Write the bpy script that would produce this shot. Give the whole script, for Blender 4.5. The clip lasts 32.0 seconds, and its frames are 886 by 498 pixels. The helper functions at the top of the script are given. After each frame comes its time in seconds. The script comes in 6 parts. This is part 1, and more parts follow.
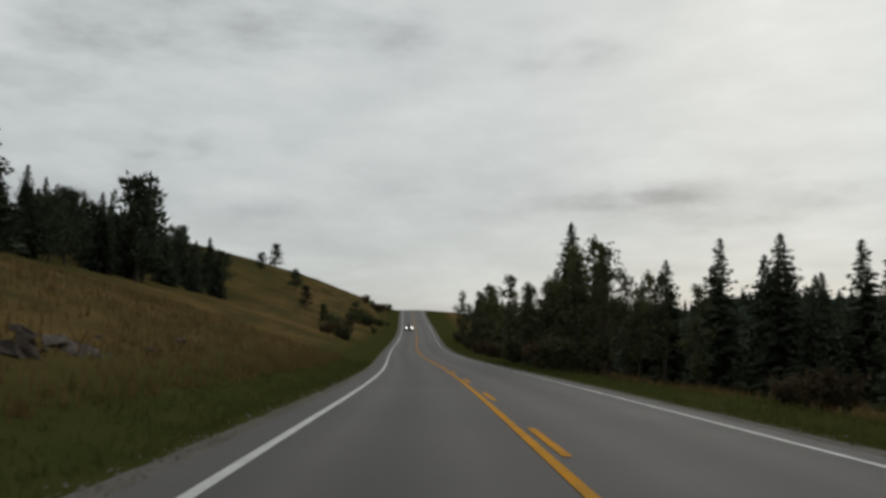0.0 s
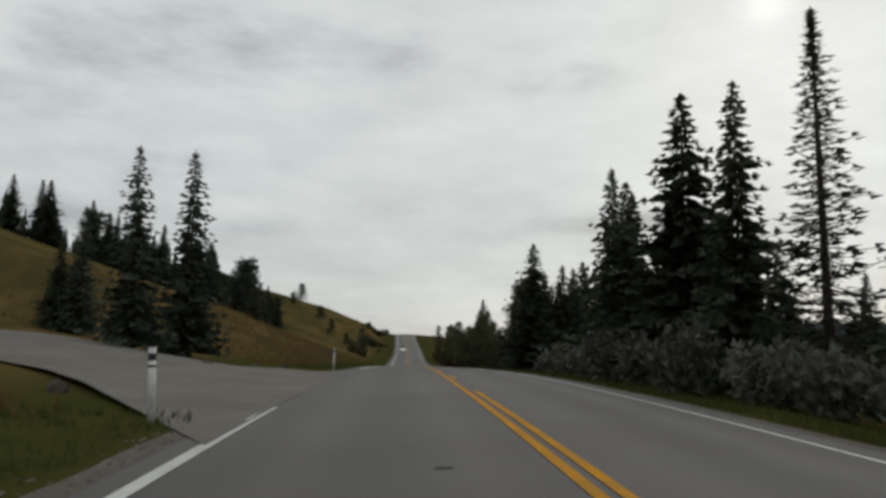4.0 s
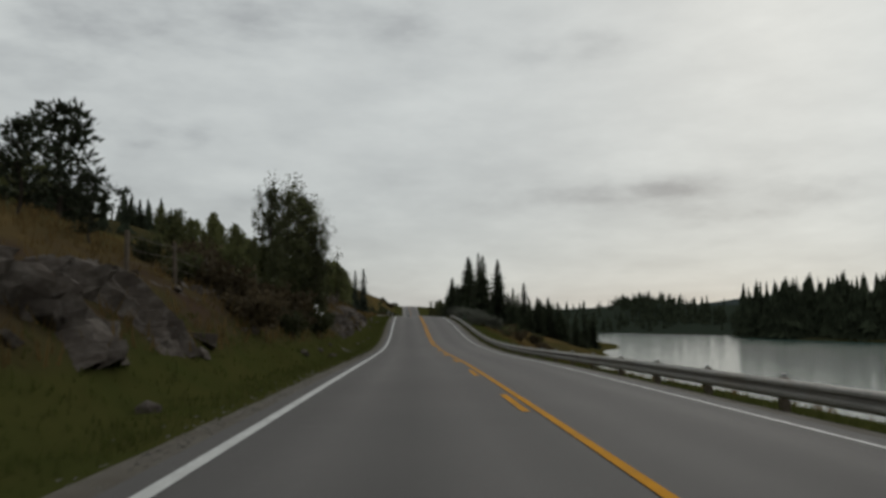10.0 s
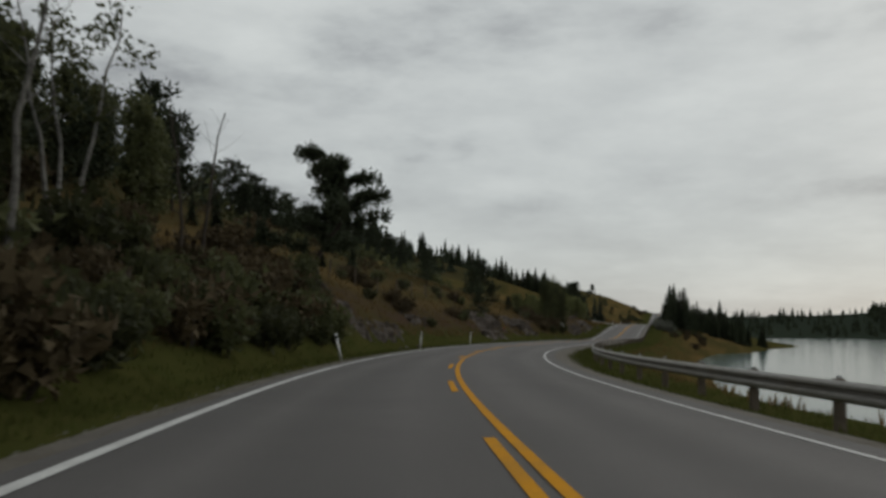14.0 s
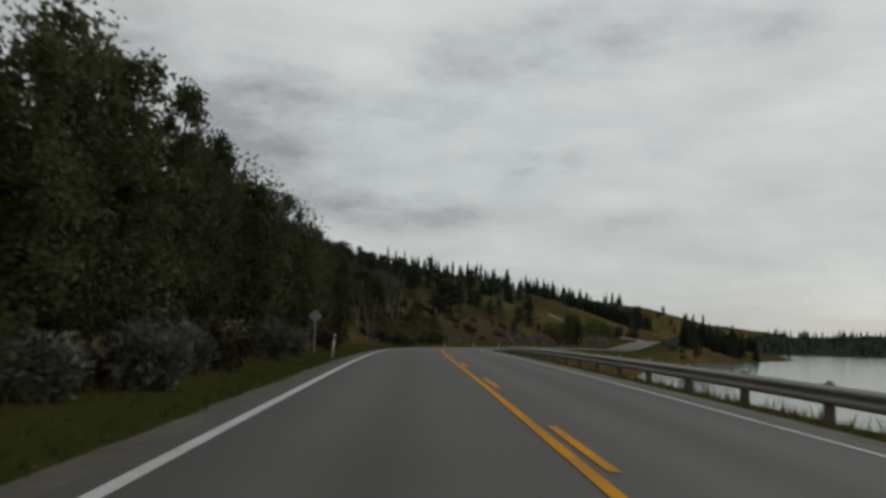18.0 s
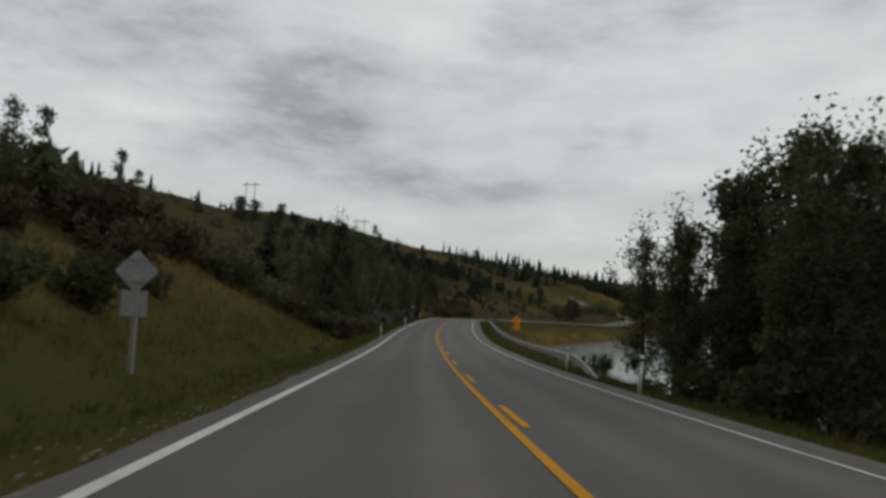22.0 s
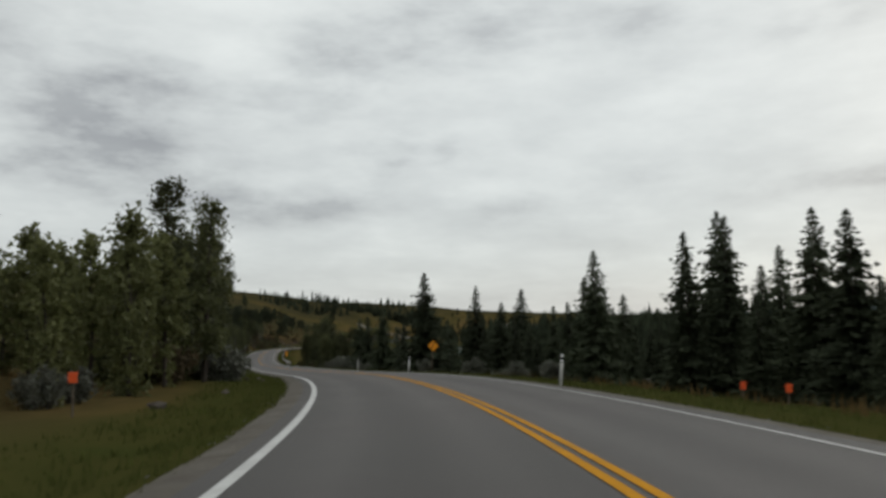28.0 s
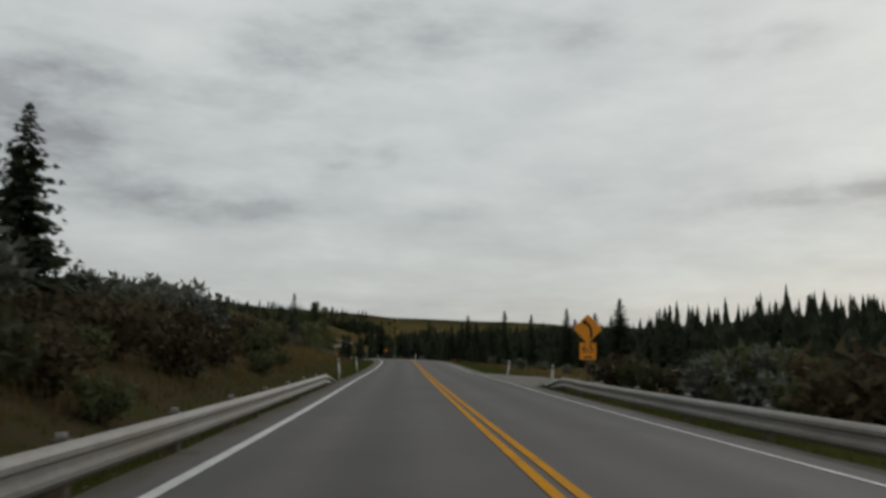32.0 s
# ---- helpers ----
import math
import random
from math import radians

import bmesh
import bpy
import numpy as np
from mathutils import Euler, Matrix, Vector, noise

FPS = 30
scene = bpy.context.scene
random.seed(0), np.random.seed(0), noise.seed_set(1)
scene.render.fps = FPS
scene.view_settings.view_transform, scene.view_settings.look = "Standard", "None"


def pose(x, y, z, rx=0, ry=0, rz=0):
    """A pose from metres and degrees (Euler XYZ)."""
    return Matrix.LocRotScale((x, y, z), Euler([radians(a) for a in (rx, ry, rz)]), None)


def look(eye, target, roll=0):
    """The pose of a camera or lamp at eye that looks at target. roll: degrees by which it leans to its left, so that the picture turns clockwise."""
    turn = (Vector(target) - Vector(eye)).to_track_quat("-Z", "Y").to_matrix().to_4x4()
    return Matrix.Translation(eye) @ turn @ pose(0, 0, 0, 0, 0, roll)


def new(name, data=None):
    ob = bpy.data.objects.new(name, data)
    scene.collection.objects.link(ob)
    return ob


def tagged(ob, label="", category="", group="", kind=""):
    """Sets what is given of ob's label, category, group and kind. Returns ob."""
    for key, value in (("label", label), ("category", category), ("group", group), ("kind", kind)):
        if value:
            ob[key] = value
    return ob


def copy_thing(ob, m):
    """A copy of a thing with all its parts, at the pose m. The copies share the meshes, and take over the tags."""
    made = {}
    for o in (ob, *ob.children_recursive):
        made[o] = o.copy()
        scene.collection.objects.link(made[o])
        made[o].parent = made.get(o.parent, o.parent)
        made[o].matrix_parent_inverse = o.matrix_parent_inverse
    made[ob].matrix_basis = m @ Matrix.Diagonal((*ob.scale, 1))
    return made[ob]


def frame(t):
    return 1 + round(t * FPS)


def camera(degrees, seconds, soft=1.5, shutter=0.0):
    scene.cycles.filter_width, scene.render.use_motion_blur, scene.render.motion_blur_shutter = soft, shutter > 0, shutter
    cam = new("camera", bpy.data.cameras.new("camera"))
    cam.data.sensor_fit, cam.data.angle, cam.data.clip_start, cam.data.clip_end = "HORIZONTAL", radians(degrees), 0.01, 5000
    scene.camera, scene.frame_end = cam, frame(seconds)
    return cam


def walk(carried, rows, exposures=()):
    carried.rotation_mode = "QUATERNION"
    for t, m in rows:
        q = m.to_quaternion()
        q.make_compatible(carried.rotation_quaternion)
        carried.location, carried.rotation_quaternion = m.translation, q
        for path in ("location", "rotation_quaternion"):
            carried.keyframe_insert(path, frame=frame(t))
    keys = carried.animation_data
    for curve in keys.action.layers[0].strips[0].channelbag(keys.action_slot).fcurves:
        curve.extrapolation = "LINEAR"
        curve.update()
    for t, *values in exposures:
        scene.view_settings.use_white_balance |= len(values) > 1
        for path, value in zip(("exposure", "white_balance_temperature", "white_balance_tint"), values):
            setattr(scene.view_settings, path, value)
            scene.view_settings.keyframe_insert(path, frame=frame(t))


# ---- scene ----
cam = camera(58.90, 32.0, soft=3.2, shutter=0.15)
PATH = [
    (0.0, pose(0.092, 0.0, 0.035, 95.45, -0.375, -1.602)),
    (0.5, pose(0.036, -8.219, 0.249, 95.224, -1.2, -1.76)),
    (1.0, pose(0.084, -16.522, 0.441, 94.726, -1.173, -1.651)),
    (1.5, pose(0.326, -24.929, 0.557, 95.296, -1.093, -1.556)),
    (2.0, pose(0.522, -33.461, 0.656, 95.731, -1.105, -1.557)),
    (2.5, pose(0.566, -42.13, 0.818, 95.153, -1.227, -1.769)),
    (3.0, pose(0.618, -50.938, 0.902, 96.569, -0.299, -1.688)),
    (3.5, pose(0.758, -59.879, 0.856, 97.067, -0.281, -1.797)),
    (4.0, pose(0.842, -68.942, 0.723, 96.955, -1.07, -2.12)),
    (4.5, pose(0.861, -78.111, 0.477, 98.424, -1.053, -2.32)),
    (5.0, pose(0.898, -87.374, 0.119, 98.724, -0.638, -2.053)),
    (5.5, pose(0.957, -96.726, -0.313, 99.028, -0.592, -1.96)),
    (6.0, pose(1.036, -106.166, -0.768, 98.854, -0.546, -1.827)),
    (6.5, pose(1.148, -115.698, -1.117, 97.771, -0.378, -1.659)),
    (7.0, pose(1.303, -125.325, -1.239, 96.527, 0.533, -1.205)),
    (7.5, pose(1.499, -135.047, -1.199, 95.241, -0.509, -1.254)),
    (8.0, pose(1.706, -144.866, -1.032, 95.628, -0.863, -1.705)),
    (8.5, pose(1.863, -154.797, -0.757, 95.586, -0.615, -1.994)),
    (9.0, pose(1.974, -164.848, -0.511, 95.018, -0.736, -2.144)),
    (9.5, pose(2.038, -175.026, -0.332, 95.358, -0.489, -2.077)),
    (10.0, pose(2.127, -185.337, -0.16, 94.845, -0.713, -1.782)),
    (10.5, pose(2.334, -195.779, 0.0, 95.483, -0.751, -0.542)),
    (11.0, pose(2.793, -206.348, 0.153, 95.416, -2.024, 1.396)),
    (11.5, pose(3.8, -217.004, 0.316, 95.3, -1.829, 3.309)),
    (12.0, pose(5.3, -227.716, 0.479, 95.381, -1.443, 5.696)),
    (12.5, pose(7.25, -238.461, 0.651, 94.749, -1.514, 9.241)),
    (13.0, pose(9.8, -249.186, 0.86, 94.414, -1.25, 12.245)),
    (13.5, pose(12.903, -259.87, 1.075, 94.757, -1.177, 14.84)),
    (14.0, pose(16.483, -270.509, 1.28, 94.837, -0.921, 17.352)),
    (14.5, pose(20.395, -281.128, 1.564, 94.582, -0.499, 19.483)),
    (15.0, pose(24.649, -291.708, 1.877, 95.133, -1.094, 20.865)),
    (15.5, pose(29.273, -302.216, 2.134, 95.002, -1.979, 21.911)),
    (16.0, pose(34.178, -312.67, 2.339, 95.527, -1.077, 23.294)),
    (16.5, pose(39.315, -323.07, 2.492, 95.811, -1.059, 24.39)),
    (17.0, pose(44.635, -333.421, 2.597, 96.076, -1.041, 25.134)),
    (17.5, pose(50.031, -343.76, 2.658, 95.521, -0.803, 25.057)),
    (18.0, pose(55.41, -354.125, 2.683, 95.627, -1.911, 25.076)),
    (18.5, pose(60.865, -364.462, 2.696, 95.388, -0.138, 25.245)),
    (19.0, pose(66.449, -374.738, 2.731, 95.671, -0.333, 26.58)),
    (19.5, pose(72.139, -384.967, 2.828, 95.773, -0.831, 27.415)),
    (20.0, pose(77.999, -395.115, 3.041, 95.027, -1.902, 28.202)),
    (20.5, pose(84.017, -405.191, 3.391, 94.094, -2.421, 28.758)),
    (21.0, pose(90.115, -415.245, 3.826, 94.286, -2.638, 28.946)),
    (21.5, pose(96.291, -425.277, 4.32, 94.174, -0.086, 29.356)),
    (22.0, pose(102.548, -435.285, 4.876, 93.56, -3.303, 29.323)),
    (22.5, pose(108.859, -445.29, 5.455, 93.833, -1.814, 29.334)),
    (23.0, pose(115.152, -455.34, 6.021, 93.402, -2.028, 29.355)),
    (23.5, pose(121.398, -465.453, 6.579, 93.443, -0.504, 29.383)),
    (24.0, pose(127.648, -475.6, 7.135, 93.407, -2.12, 29.569)),
    (24.5, pose(133.953, -485.745, 7.695, 93.004, -1.927, 29.218)),
    (25.0, pose(140.312, -495.879, 8.291, 93.488, -0.894, 29.693)),
    (25.5, pose(146.622, -506.06, 8.919, 93.319, -0.945, 29.009)),
    (26.0, pose(152.76, -516.36, 9.562, 93.293, -0.995, 27.663)),
    (26.5, pose(158.591, -526.864, 10.166, 93.359, -1.568, 24.73)),
    (27.0, pose(163.969, -537.645, 10.672, 93.716, -1.236, 23.025)),
    (27.5, pose(168.843, -548.721, 11.17, 93.641, -0.098, 19.781)),
    (28.0, pose(173.084, -560.133, 11.653, 95.085, 0.81, 16.395)),
    (28.5, pose(176.856, -571.812, 12.047, 94.724, 0.777, 14.222)),
    (29.0, pose(180.376, -583.702, 12.37, 93.989, -0.083, 12.798)),
    (29.5, pose(183.682, -595.804, 12.673, 93.326, -0.845, 12.121)),
    (30.0, pose(186.913, -608.092, 13.058, 93.999, -0.085, 12.013)),
    (30.5, pose(190.094, -620.569, 13.554, 94.172, -0.649, 12.043)),
    (31.0, pose(193.319, -633.219, 14.045, 94.38, -1.183, 12.006)),
    (31.5, pose(196.639, -646.028, 14.547, 93.659, -0.986, 12.093)),
    (32.0, pose(199.972, -659.007, 15.102, 95.496, -0.731, 11.771)),
]
walk(cam, PATH, [(0, 0.0), (2, 0.04), (3.5, 0.14), (6.5, -0.05), (10, -0.1), (13, -0.11), (15, -0.05), (19, -0.03), (21.5, 0.02), (23, 0.28), (24, 0.32), (27, 0.26), (28, 0.27), (29, 0.14), (30, 0.02), (32, -0.04)])

# Station k runs along the road, about 20 m apart; L is metres to the left of the centre line.
K0, WATER = -20, -6.6
HEAD = [0.4, 0.4, 0.6, 0.84, 1.08, 1.28, 1.4, 1.37, 1.16, 0.84, 0.51, 0.27, 0.23, 0.5, 1.06, 1.67, 1.92, 1.55, 0.61, -0.25, 0.0, 1.24, 0.73, 0.74,
        0.1, 0.28, 0.54, 1.01, 1.09, 0.62, 0.97, 3.67, 8.76, 14.81, 19.62, 23.02, 25.77, 27.53, 27.46, 28.8, 30.55, 31.38, 32.13, 31.83, 31.72, 32.05,
        30.05, 25.1, 18.67, 15.75, 14.62, 14.54, 14.27, 13.97, 14.0, 14.0, 14.0]
GRADE = [-3.0, -1.0, 1.5, 3.6, 3.944, 3.733, 3.501, 3.233, 2.912, 2.521, 2.055, 1.526, 0.957, 0.385, -0.159, -0.654, -1.091, -1.446, -1.658, -1.747,
        -1.545, -1.223, -0.921, 0.08, 1.182, 2.468, 2.608, 0.068, -1.379, -1.128, -0.999, -0.895, -0.904, -1.241, -1.165, -1.371, -0.878, -0.405,
        -0.074, -0.309, -1.384, -2.221, -2.779, -2.686, -2.652, -2.954, -3.065, -2.219, -2.012, -1.44, -2.062, -2.049, -2.449, -2.642, -2.6, -2.6,
        -2.6]
SPEED = [16.616, 16.612, 16.603, 16.594, 16.596, 16.382, 18.242, 19.755, 21.746, 23.153, 23.459, 23.89, 24.448, 24.4, 24.4]
SHIFT = [0.0, 0.0, 0.0, 0.0, 0.0, 0.0, 0.0, 0.0, 0.0, -0.01, -0.01, 0.0, 0.0, 0.01, 0.02, 0.01, 0.0, -0.02, -0.03, -0.02, 0.02, 0.13, 0.18, 0.16,
        -0.06, -0.31, -0.52, -0.55, -0.41, -0.28, -0.05, 0.73, 1.32, 1.14, 0.39, -0.15, -0.21, -0.1, 0.05, 0.03, -0.17, -0.05, 0.1, 0.14, 0.05, -0.1,
        -0.37, -0.57, -0.37, 0.07, 0.26, 0.23, 0.12, 0.02, 0, 0, 0]
EYE_UP, EYE_LEFT = 1.133, 1.534


def glide(step, values, k):
    """A smooth curve through values that stand a step apart from K0 on."""
    v = np.asarray(values, float)
    d = np.gradient(v, step)
    x = np.clip((np.asarray(k, float) - K0) / step, 0, len(v) - 1.0001)
    i = x.astype(int)
    u = x - i
    return (2*u**3 - 3*u**2 + 1)*v[i] + (u**3 - 2*u**2 + u)*step*d[i] + (-2*u**3 + 3*u**2)*v[i+1] + (u**3 - u**2)*step*d[i+1]


KK = np.arange(K0, 36.01, 0.1)
hd, gr, sp = np.radians(glide(1, HEAD, KK)), np.radians(glide(1, GRADE, KK)), glide(4, SPEED, KK) * 0.1
pace = np.stack([np.sin(hd)*np.cos(gr)*sp, -np.cos(hd)*np.cos(gr)*sp, -np.sin(gr)*sp], -1)
TRACK = np.vstack([np.zeros(3), np.cumsum(0.5 * (pace[1:] + pace[:-1]), 0)])
TRACK -= TRACK[200]
LEFT = np.stack([-np.cos(hd), -np.sin(hd), 0*hd], -1)
CENTRE = TRACK + LEFT * (glide(1, SHIFT, KK) - EYE_LEFT)[:, None] - np.array([0, 0, EYE_UP])
CHAIN = np.concatenate([[0], np.cumsum(np.linalg.norm(np.diff(CENTRE, axis=0), axis=1))])
kernel = np.hanning(121) / np.hanning(121).sum()
soft_hd = np.convolve(np.pad(hd, 60, mode="edge"), kernel, mode="valid")
WIDE = np.stack([-np.cos(soft_hd), -np.sin(soft_hd), 0*hd], -1)


def along(table, k):
    x = (k - K0) * 10
    return np.array([np.interp(x, np.arange(len(KK)), table[:, c]) for c in range(3)])


def chain(k):
    return float(np.interp(k, KK, CHAIN))


def station(m):
    return float(np.interp(m, CHAIN, KK))


def plan(k, L):
    """The place at station k, L metres left of the centre line, at the road's height."""
    c = along(CENTRE, k) + along(LEFT, k) * max(-40.0, min(40.0, L))
    return c + along(WIDE, k) * (L - max(-40.0, min(40.0, L)))


def heading(k):
    return float(np.interp(k, KK, hd))


COLS = [6, 9, 13, 20, 35, 60, 100, 160, 400, 1200, 3500]
LEFT_LAND = {-20: (0, .5, 1.5, 4, 9, 15, 20, 24), -14: (0, .8, 3, 7, 14, 20, 25, 28), -11: (0, .8, 2.5, 6, 12, 21, 28, 32), -8: (0, .8, 2, 4, 8, 15, 22, 28), -3: (0, .8, 2.1, 4.7, 9.2, 17.5, 26.5, 33.5),
             -1: (0, .9, 2.5, 5.5, 10.6, 19.3, 29, 37), 1: (0, .7, 2.0, 5.0, 10.6, 19.3, 29, 37), 1.5: (0, .35, .9, 2, 6, 16, 26, 36), 3.3: (0, .3, .9, 1.9, 5, 14, 26, 36), 4.5: (0, 1, 2.5, 5, 9, 16, 26, 36), 5.5: (0, 2.6, 4.3, 6, 10, 17, 30, 43),
             7.5: (0, 2.6, 4.3, 6, 10, 18, 32, 44), 9: (0, 2.4, 4.4, 7, 11, 18, 31, 42), 11: (0, 2.1, 4.6, 8, 13, 21, 30, 38), 12.2: (0, 3, 5.6, 9, 15, 23, 31, 38),
             14: (0, .6, 3, 7, 14.5, 23, 31, 37), 17: (-.2, 0, .6, 3, 9, 17.5, 26, 34), 19: (-.2, 0, .5, 3, 9, 18, 28, 37), 19.8: (-.1, .8, 2.2, 4.4, 9, 17, 27, 36), 20.5: (0, 2.3, 4.4, 6, 9.5, 16, 26, 35),
             22.5: (.1, 1.3, 2.8, 4.6, 8, 14.5, 24, 34), 25: (-.1, .2, .6, 2, 6, 13, 24, 36), 27: (-.2, -.1, 0, .5, 2.5, 9, 22, 36), 28.2: (-.2, .1, .5, 1, 2.5, 8.5, 21, 35), 29: (-.1, 1.1, 1.9, 2.3, 3.2, 8, 20, 34),
             30.3: (0, 1.4, 2.4, 3, 4.5, 8, 16, 26), 32: (-.3, 1.2, 2.4, 3.2, 5, 8, 14, 24), 36: (-.3, .9, 1.9, 2.8, 5, 8, 14, 24)}
RIGHT_LAND = {-20: (0, -.2, -.5, -1, -1.5, -2, -1, 4), -8: (0, -.2, -.6, -1, -1.8, -2.5, -3, 0), -5: (0, -.3, -.8, -1.4, -2.5, -8, -9, -9), 0: (0, -.3, -.8, -1.5, -3, -7, -10, -10),
              3: (-.1, -.4, -1, -2.6, -7, -9, -10, -10), 4.6: (-.25, -.9, -2.5, -6, -9, -10, -10, -10), 6: (-.3, -.7, -3.2, -7, -9, -10, -10, -10), 13: (-.35, -.6, -2.8, -8, -10, -11, -11, -11),
              20: (-.35, -.8, -3.2, -8, -12, -13, -13, -13), 21.2: (-.2, -.7, -2, -6, -12, -14, -14, -14), 21.9: (-.2, -.6, -1.6, -4.5, -11, -14, -14, -14), 22.7: (-.15, -.5, -1.2, -2.4, -4, -5, -5, -3), 25.5: (-.1, -.4, -1, -1.6, -3, -4, -4, -2),
              28: (-.1, -.3, -.6, -.8, -1, -1.2, -.5, 6), 30: (-.1, -.3, -.5, -.7, -.9, -1, 2, 10), 32: (-.3, -.5, -.8, -1, -1, -1, 2, 10), 36: (-.3, -.5, -.8, -1, -1, -1, 2, 10)}


def table_at(land, k):
    ks = sorted(land)
    return [float(np.interp(k, ks, [land[q][c] for q in ks])) for c in range(8)]


def rough(x, y, size, amount):
    return amount * noise.noise((x / size, y / size, 3.1))


EAST_Y = [-1500, -420, -260, -215, -190, -165, -120, 0, 60, 85, 100, 130, 190, 240, 300, 500]
EAST_X = [320, 240, 130, 80, 72, 85, 150, 180, 140, 112, 118, 155, 125, 112, 125, 170]


def land(k, L, x, y, zroad):
    """Height of the ground at a place."""
    a = abs(L)
    if a <= 4.0:
        return zroad - 0.025 * a - 0.02
    row = table_at(LEFT_LAND if L > 0 else RIGHT_LAND, k)
    if a < 6:
        u = (a - 4.0) / 2.0
        return zroad - 0.12 - (1 - u) * 0.0 + u * (row[0] + 0.0) - 0.05 * u
    z = zroad + float(np.interp(a, COLS[:8], row)) - 0.17
    z += rough(x, y, 2.7, 0.10) + rough(x, y, 9.0, 0.35) * min(1, (a - 6) / 8) + rough(x, y, 40.0, 2.5) * min(1, max(0, a - 20) / 60)
    if L > 0 and a > 160:
        z += (a - 160) * 0.02 * (1 if a < 500 else 500 / a)
    if L < -12:
        shore = float(np.interp(y, EAST_Y, EAST_X))
        e = x - shore
        if e > -25:
            lift = WATER - 1.6 + 1.6 * (e + 25) / 25 if e < 0 else WATER + 0.12 * min(e, 40) + 0.075 * max(0, min(e - 40, 450))
            lift += rough(x, y, 60.0, 3.0) * min(1, max(0, e) / 60)
            z = max(z, lift) if k < 27 else z
    return z


def ground(k, L, dz=0.0):
    p = plan(k, L)
    return Vector((p[0], p[1], land(k, L, p[0], p[1], p[2]) + dz))
# ---- sky and light ----
world = bpy.data.worlds.new("overcast_sky")
scene.world = world
world.use_nodes = True
wt = world.node_tree
wt.nodes.clear()


def wnode(kind, **props):
    n = wt.nodes.new(kind)
    for key, value in props.items():
        n.inputs[key].default_value = value
    return n


def wmath(op, a, b=None, c=None, clamp=False):
    n = wt.nodes.new("ShaderNodeMath")
    n.operation, n.use_clamp = op, clamp
    for i, v in enumerate((a, b, c)):
        if v is None:
            continue
        if isinstance(v, (int, float)):
            n.inputs[i].default_value = v
        else:
            wt.links.new(v, n.inputs[i])
    return n.outputs[0]


SUN_AZ, SUN_EL = 25.0, 23.0
coord = wnode("ShaderNodeTexCoord")
split = wnode("ShaderNodeSeparateXYZ")
wt.links.new(coord.outputs["Generated"], split.inputs[0])
dx, dy, dz = split.outputs
az = wmath("MULTIPLY", wmath("ARCTAN2", dx, dy), 57.2958)
el = wmath("MULTIPLY", wmath("ARCSINE", dz), 57.2958)
# the cloud deck seen in perspective: wide streaks low down
lift = wmath("ADD", wmath("MAXIMUM", dz, 0.0), 0.10)
deck = wnode("ShaderNodeCombineXYZ")
wt.links.new(wmath("DIVIDE", dx, lift), deck.inputs[0])
wt.links.new(wmath("DIVIDE", dy, lift), deck.inputs[1])


def wnoise(scale, detail, rough_, sx=1.0, sy=1.0, shift=0.0):
    m = wnode("ShaderNodeMapping")
    m.inputs["Scale"].default_value, m.inputs["Location"].default_value = (sx, sy, 1), (shift, shift * 0.7, shift)
    wt.links.new(deck.outputs[0], m.inputs[0])
    n = wnode("ShaderNodeTexNoise", Scale=scale, Detail=detail, Roughness=rough_)
    wt.links.new(m.outputs[0], n.inputs[0])
    return n.outputs[0]


big, fine, wisps = wnoise(0.55, 5, 0.55, 1.0, 0.8, 2.0), wnoise(2.2, 6, 0.6, 1.0, 0.75, 5.0), wnoise(5.0, 5, 0.6, 0.8, 1.0, 9.0)
wobble = wnode("ShaderNodeTexNoise", Scale=9.0, Detail=6.0, Roughness=0.6)
flat = wnode("ShaderNodeMapping")
flat.inputs["Scale"].default_value = (1.0, 1.0, 2.9)
wt.links.new(coord.outputs["Generated"], flat.inputs[0])
wt.links.new(flat.outputs[0], wobble.inputs[0])
wob = wmath("SUBTRACT", wobble.outputs[0], 0.5)
warp = wnode("ShaderNodeTexNoise", Scale=6.0, Detail=4.0, Roughness=0.6)
wt.links.new(flat.outputs[0], warp.inputs[0])
bend = wnode("ShaderNodeSeparateXYZ")
wt.links.new(warp.outputs[1], bend.inputs[0])
az = wmath("ADD", az, wmath("MULTIPLY", wmath("SUBTRACT", bend.outputs[0], 0.5), 7.0))
el = wmath("ADD", el, wmath("MULTIPLY", wmath("SUBTRACT", bend.outputs[1], 0.5), 3.0))
# single dark clouds: bearing, elevation, half width, half height, depth
CLOUDS = [(-19.8, 11.8, 2.6, 1.0, .5), (-16.0, 12.3, .9, .5, .45), (12.6, 8.6, 7.2, .85, .55), (17.5, 9.0, 2.8, .8, .4), (22.0, 7.0, 4.2, .55, .4), (26.4, 8.7, 4.0, 1.2, .35),
          (-23.8, 18.9, 3.6, 2.0, .6), (-12.8, 21.0, 7.0, 2.0, .55), (-1.9, 20.4, 2.4, 1.3, .35), (-26, 15.4, 4.4, 1.3, .4), (12.6, 19.3, 2.3, .9, .4), (-10.6, 7.8, 4.4, .7, .3),
          (-42, 14.8, 4.2, 2.0, .7), (-34.4, 15.2, 3.6, 1.4, .45), (-38.6, 11.3, 5.2, 1.6, .75), (-35.0, 8.8, 7.5, 1.5, .45), (-27, 8.2, 5.5, 1.1, .4), (-52, 18, 8.0, 3.0, .6), (-56.5, 14, 4.0, 1.2, .5),
          (-49, 10.2, 4.5, 1.5, .4), (-36, 17.3, 2.8, .7, .35), (8.0, 18.4, 1.4, .8, .2), (-1.0, 9.7, 2.0, .6, .2)]
dark = None
